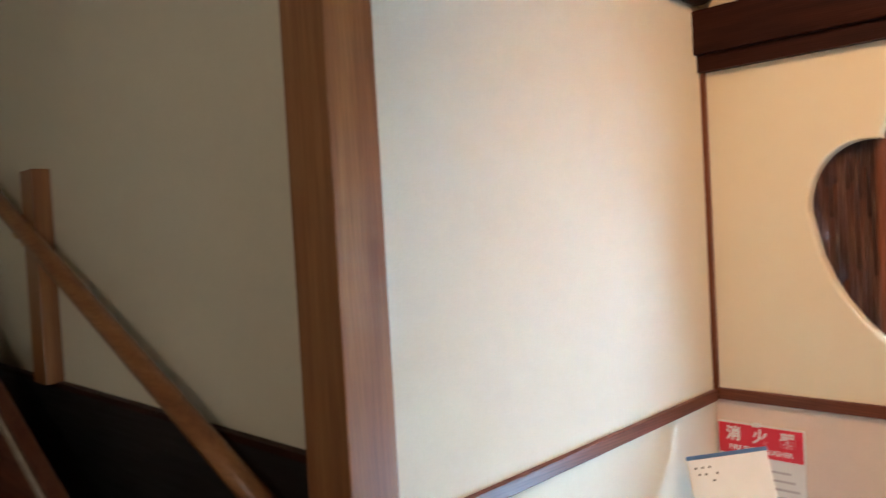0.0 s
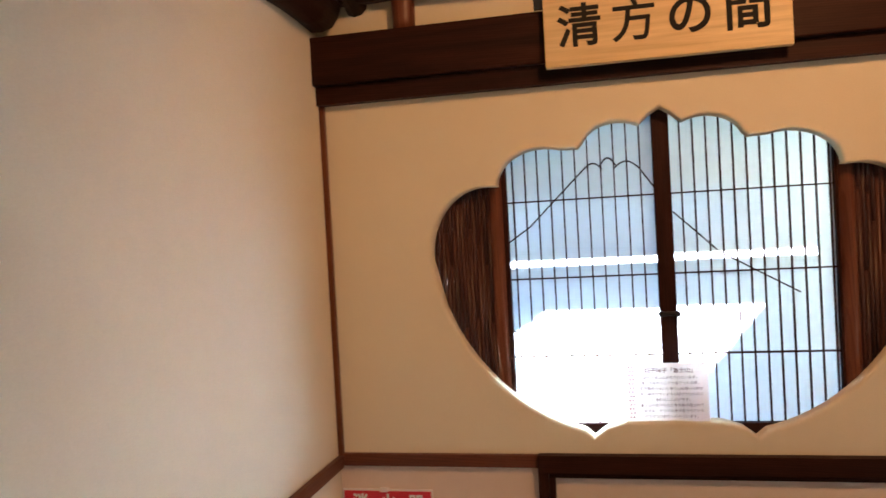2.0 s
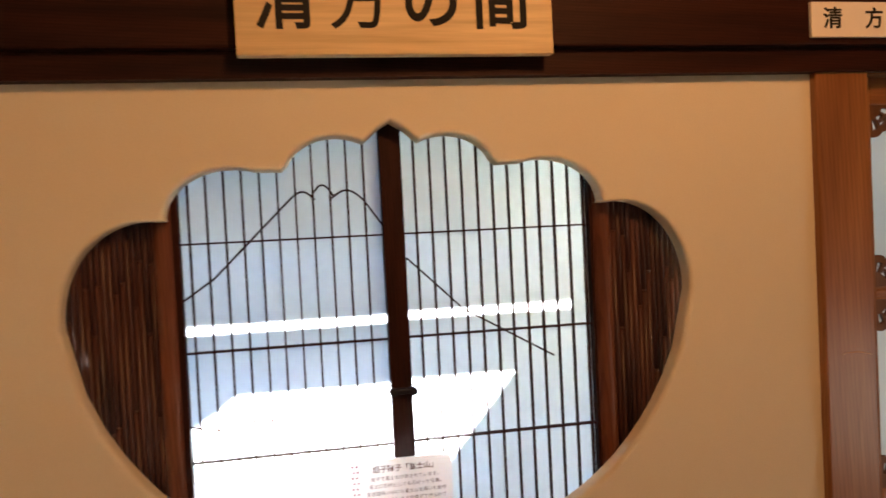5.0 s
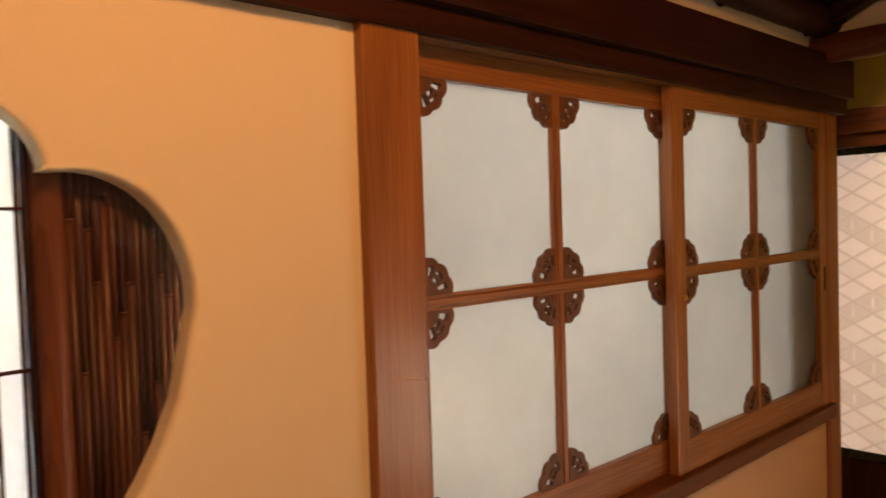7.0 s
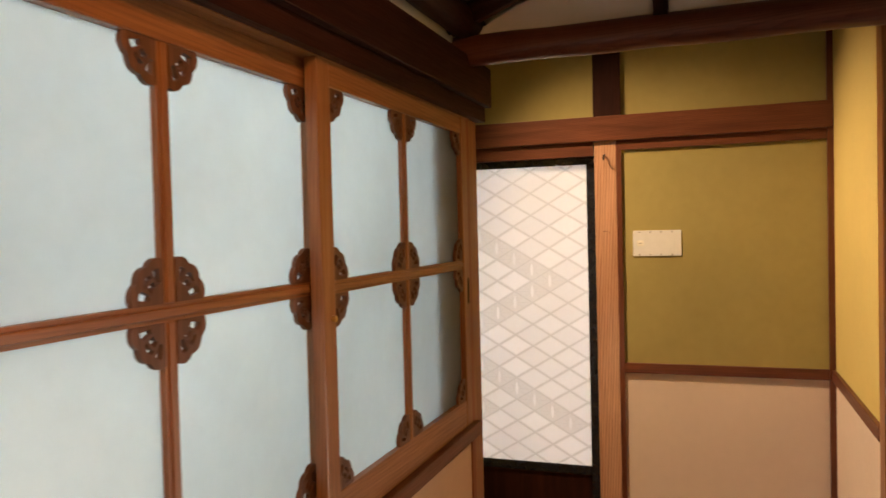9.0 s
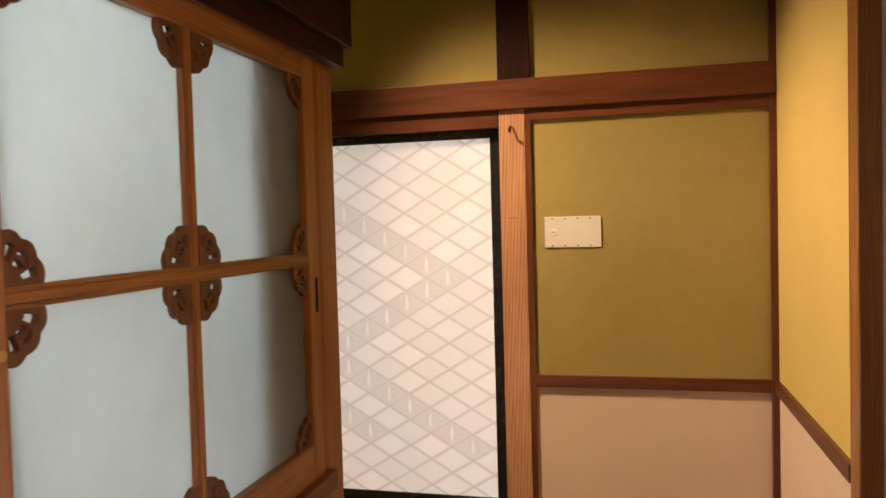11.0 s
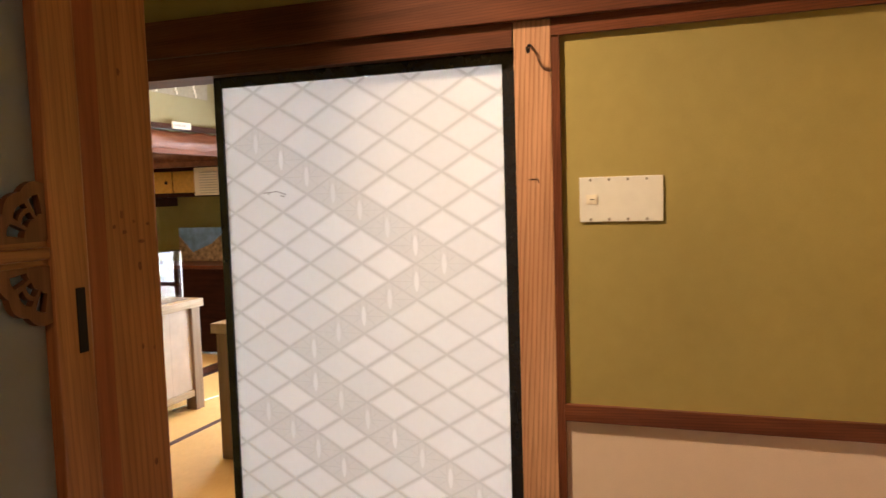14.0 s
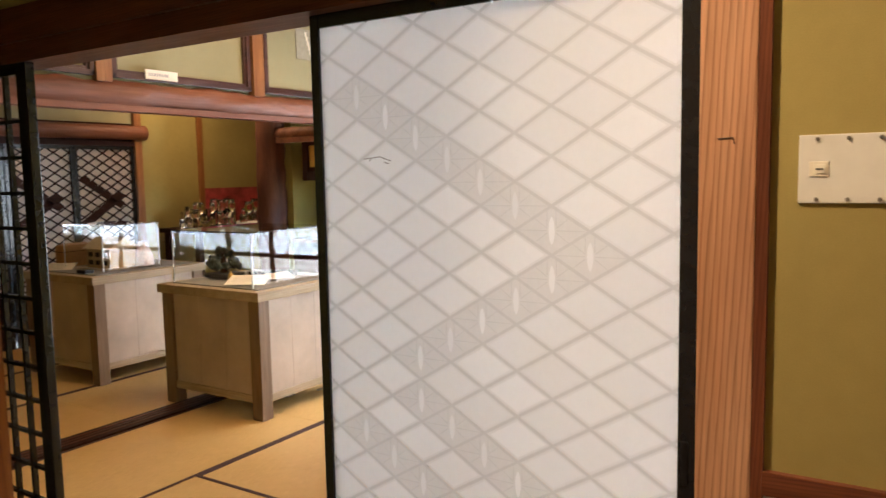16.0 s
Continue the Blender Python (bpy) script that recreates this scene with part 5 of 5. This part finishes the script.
solo("trim_far_head", B(4.3, 7.60, YF - 0.03, YF + 0.08, 1.77, 1.815), dark_wood("x"), "dark grooved head over the shoji", "door head", "structure")
b = bmesh.new()
rod(b, (4.3, YF - 0.03, 1.90), (7.70, YF - 0.03, 1.90), 0.068, 0.07, 20, 0.08, 40)
solo("trim_far_log", b, LOG, "polished log above the shoji", "beam", "structure")
solo("wall_tatami_far_band", B(4.3, 7.58, YF + 0.004, YF + 0.08, 1.816, 1.989), dark_wood("x"), "dark board behind the log", "wall", "structure")
solo("far_post", B(7.58, 7.66, YF - 0.04, YF, 0.0, 2.75, bevel=0.004), amber_wood("z"), "orange-brown post beside the shoji", "post", "structure")
solo("far_corner_strip", B(8.36, 8.42, YF - 0.03, YF, 0.9, 2.75, bevel=0.003), amber_wood("z"), "orange-brown strip on the far wall", "trim", "structure")
PINK_PAPER = paper("pink_shoji_paper", (0.78, 0.67, 0.58), 0.4, 0.02)


def diamond_shoji(x0, x1):
    t = thing("diamond_shoji", ((x0 + x1) / 2, YF, 0.0), "shoji with dark diamond lattice over pinkish paper", "shoji screen", group="diamond shoji")
    for xa, xb in ((x0, x0 + 0.03), (x1 - 0.03, x1)):
        part("stile", B(xa, xb, YF - 0.02, YF + 0.02, 0.0, 1.77), LACQUER, t)
    part("top_rail", B(x0 + 0.03, x1 - 0.03, YF - 0.02, YF + 0.02, 1.735, 1.77), LACQUER, t)
    part("lower_panel", B(x0 + 0.03, x1 - 0.03, YF - 0.01, YF + 0.01, 0.0, 0.45), dark_wood("x"), t)
    part("paper", B(x0 + 0.03, x1 - 0.03, YF + 0.008, YF + 0.009, 0.45, 1.735), PINK_PAPER, t)
    px, pz = 0.148, 0.092
    bm = bmesh.new()
    for sgn in (1, -1):
        for c in range(-20, 22):
            pts = []
            for x in (x0 + 0.03, x1 - 0.03):
                z = 1.70 + pz * (c - sgn * (x - x0) / px)
                if 0.45 <= z <= 1.735:
                    pts.append((x, z))
            for z in (0.45, 1.735):
                x = x0 + sgn * px * (c - (z - 1.70) / pz)
                if x0 + 0.03 < x < x1 - 0.03:
                    pts.append((x, z))
            if len(pts) >= 2:
                a, q = Vector(pts[0]), Vector(pts[1])
                if (q - a).length > 0.02:
                    s = Vector((-(q - a).normalized().y, (q - a).normalized().x)) * 0.0055
                    prism(bm, [tuple(a + s), tuple(a - s), tuple(q - s), tuple(q + s)], "xz", YF - 0.008, YF + 0.006)
    part("diamond_lattice", bm, dark_wood("x"), t, "dark diamond lattice")
    w = x1 - x0 - 0.06
    for z0, s in ((1.45, -1), (1.05, 1)):                 # dense zigzag band
        for i in range(6):
            xa = x0 + 0.03 + w * 0.75 * i / 6
            za = z0 + s * 0.047 * i
            bm = prism(bmesh.new(), [(xa, za), (xa + 0.074, za + s * 0.046), (xa + 0.148 * 0.9, za), (xa + 0.074, za - s * 0.046)], "xz", YF - 0.004, YF + 0.004)
            part("lattice_infill", bm, dark_wood("x"), t)
    return t


for x0 in (5.68, 6.32, 6.95):
    diamond_shoji(x0, x0 + 0.625)
solo("wall_tatami_far_side", B(4.3, 5.68, YF, YF + 0.08, 0.0, 1.77), OLIVE, "olive plaster wall of the far room", "wall", "structure")

# alcove on the east side: round post, shelf, cupboard, panels
XA = 8.32
solo("wall_alcove_back", B(8.82, 8.9, 5.0, 7.33, 0.0, 2.75), OLIVE, "olive plaster back wall of the alcove", "wall", "structure")
solo("wall_alcove_side", B(8.42, 9.6, 7.33, 7.41, 0.0, 2.75), OLIVE, "olive plaster wall between the alcoves", "wall", "structure")
solo("wall_alcove_east", B(9.52, 9.6, 7.41, YF, 0.0, 2.75), OLIVE, "olive plaster side wall of the alcove", "wall", "structure")
solo("wall_east_room", B(XA, XA + 0.08, 0.8, 5.9, 0.0, 2.75), OLIVE, "olive plaster side wall of the room", "wall", "structure")
b = bmesh.new()
rod(b, (XA + 0.0, 7.52, 0.0), (XA + 0.0, 7.52, 2.75), 0.15, 0.135, 22, 0.2, 40)
solo("alcove_post", b, wood("red_bark_log", (0.16, 0.05, 0.024), (0.07, 0.022, 0.012), "z", 0.65, 22, 0.05), "thick polished red-brown log post of the alcove", "post", "structure")
b = bmesh.new()
rod(b, (XA, 7.40, 1.865), (XA, 5.9, 1.865), 0.055, 0.055, 18, 0.08, 24)
box(b, XA - 0.04, XA + 0.05, 5.9, 7.40, 1.77, 1.82)
solo("alcove_lintel", b, LOG, "polished log over the shelf alcove", "lintel", "structure")
cup = thing("wall_cupboard", (8.45, 6.6, 1.45), "small wall cupboard with yellow doors and dark frame", "cupboard")
part("carcass", B(8.36, 8.80, 6.05, 7.10, 1.49, 1.53), dark_wood("y"), cup)
part("carcass", B(8.36, 8.80, 6.05, 7.10, 1.735, 1.77), dark_wood("y"), cup)
part("side", B(8.34, 8.80, 7.06, 7.12, 1.40, 1.77, bevel=0.004), dark_wood("z"), cup)
for ya, yb in ((6.78, 7.05), (6.42, 6.76), (6.07, 6.40)):
    dd = part("cupboard_door", B(8.37, 8.385, ya, yb, 1.53, 1.735), plain("gilt_paper", (0.62, 0.36, 0.07), 0.45), cup, "golden yellow sliding door")
    b = bmesh.new()
    rod(b, (8.366, ya + 0.06, 1.63), (8.372, ya + 0.06, 1.63), 0.018, n=12)
    part("pull", b, INK, dd, "round dark pull")
note = thing("paper_notice", (8.33, 6.3, 1.49), "cream sheet of writing hung before the cupboard", "notice")
part("sheet", B(8.325, 8.329, 6.10, 6.48, 1.50, 1.76), CARD, note)
b = bmesh.new()
for i in range(9):
    box(b, 8.323, 8.3255, 6.16, 6.42, 1.52 + 0.024 * i, 1.527 + 0.024 * i)
part("print_bars", b, MATS["grey_print"], note)
low = thing("low_cabinet", (8.6, 6.9, 0.0), "dark low cabinet standing in the alcove", "cabinet")
part("body", B(8.36, 8.80, 5.95, 7.30, 0.0, 0.80, bevel=0.004), dark_wood("y"), low)
part("top", B(8.34, 8.80, 5.93, 7.30, 0.80, 0.835, bevel=0.004), mid_wood("y"), low)
shelf = thing("alcove_shelf", (8.6, 8.3, 0.0), "dark shelf table along the alcove", "shelf")
part("top", B(7.80, 9.40, 8.02, 8.61, 0.90, 0.945, bevel=0.004), dark_wood("y"), shelf)
for x, y in ((7.84, 8.06), (7.84, 8.52), (9.30, 8.06), (9.30, 8.52)):
    part("leg", B(x, x + 0.06, y, y + 0.06, 0.0, 0.90), dark_wood("z"), shelf)
pic = thing("street_panel", (8.7, 6.8, 0.835), "printed panel of a street under blue sky leaning on the wall", "picture")
part("panel", B(8.74, 8.75, 6.30, 7.02, 0.84, 1.18), plain("sky_print", (0.22, 0.36, 0.62), 0.5, scale=8, spread=0.35), pic)
part("street_print", prism(bmesh.new(), [(7.02, 0.84), (6.30, 0.84), (6.30, 1.13), (6.45, 1.15), (6.62, 1.02), (6.86, 0.93), (7.02, 1.10)], "yz", 8.733, 8.739), plain("street_print", (0.34, 0.22, 0.12), 0.5, scale=22, spread=0.6), pic)
pic2 = thing("red_panel", (8.89, 8.62, 0.945), "dark red painted panel behind the glassware", "picture")
part("panel", B(8.42, 9.36, 8.612, 8.630, 0.945, 1.335), plain("red_print", (0.34, 0.05, 0.05), 0.5, scale=7, spread=0.6), pic2)
GLASSY = see_through("smoky_glassware", (0.86, 0.80, 0.70), 0.03, 1.45)
for i in range(28):
    x, y, h, r = 7.86 + 0.036 * i, 8.10 + 0.36 * random.random(), 0.09 + 0.20 * random.random(), 0.024 + 0.03 * random.random()
    t = thing("glass_vessel", (x, y, 0.945), "small smoky glass vessel on the shelf", "glassware", group="glassware on the shelf")
    b = bmesh.new()
    rod(b, (x, y, 0.945), (x, y, 0.945 + h * 0.55), r, r * 1.1, 12)
    part("body", b, GLASSY, t)
    b = bmesh.new()
    rod(b, (x, y, 0.945 + h * 0.55), (x, y, 0.945 + h), r * (1.0 if i % 3 else 0.55), r * (0.85 if i % 3 else 0.35), 12)
    part("neck", b, GLASSY, t)
slanted_card(8.50, 8.10, 0.945, 0.26, 0.14, -75, "cream caption card on the shelf")

# windows on the east side, which the cases mirror
win = thing("window_east", (XA, 3.5, 0.2), "bright window with diamond lattice above a patterned low screen", "window", "structure")
part("pane", B(XA - 0.010, XA - 0.008, 1.6, 5.7, 0.68, 1.75), glow("bright_sky_pane", (0.92, 0.96, 1.0), 0.30), win)
part("low_screen", B(XA - 0.010, XA - 0.008, 1.6, 5.7, 0.26, 0.64), glow("lit_low_screen", (1.0, 0.94, 0.88), 0.2), win)
b = bmesh.new()
for z in (0.22, 0.64, 1.74):
    box(b, XA - 0.04, XA, 1.6, 5.7, z, z + 0.04)
for i in range(6):
    box(b, XA - 0.04, XA, 1.58 + 0.816 * i, 1.62 + 0.816 * i, 0.0, 1.78)
part("frame", b, dark_wood("z"), win)
b = bmesh.new()
for i in range(-6, 28):
    for sgn in (1, -1):
        ya = 1.6 + 0.15 * i if sgn > 0 else 5.7 - 0.15 * i
        pts = [(ya, 0.68), (ya + 0.012 * sgn, 0.68), (ya + sgn * 0.912, 1.74), (ya + sgn * 0.90, 1.74)]
        if all(1.6 <= p[0] <= 5.7 for p in pts):
            prism(b, pts, "yz", XA - 0.022, XA - 0.014)
part("diamond_lattice", b, dark_wood("z"), win)
b = bmesh.new()
for i in range(62):
    for k in range(6):
        y, z = 1.64 + 0.065 * i + 0.0325 * (k % 2), 0.29 + 0.06 * k
        vs = [b.verts.new((XA - 0.013, y + 0.017 * math.cos(a), z + 0.017 * math.sin(a) * (0.55 if q % 2 else 1.0))) for q, a in enumerate(radians(60 * j) for j in range(6))]
        b.faces.new(vs)
part("star_pattern", b, mid_wood("z"), win)

# small dark staple in the pine post
staple = thing("staple", (4.183, 2.305, 1.488), "small dark bent staple in the pine post", "staple")
b = bmesh.new()
tube(b, [(4.1872, 2.318, 1.490), (4.1872, 2.293, 1.492), (4.1872, 2.291, 1.481)], 0.0009)
part("wire", b, BLACK_IRON, staple)
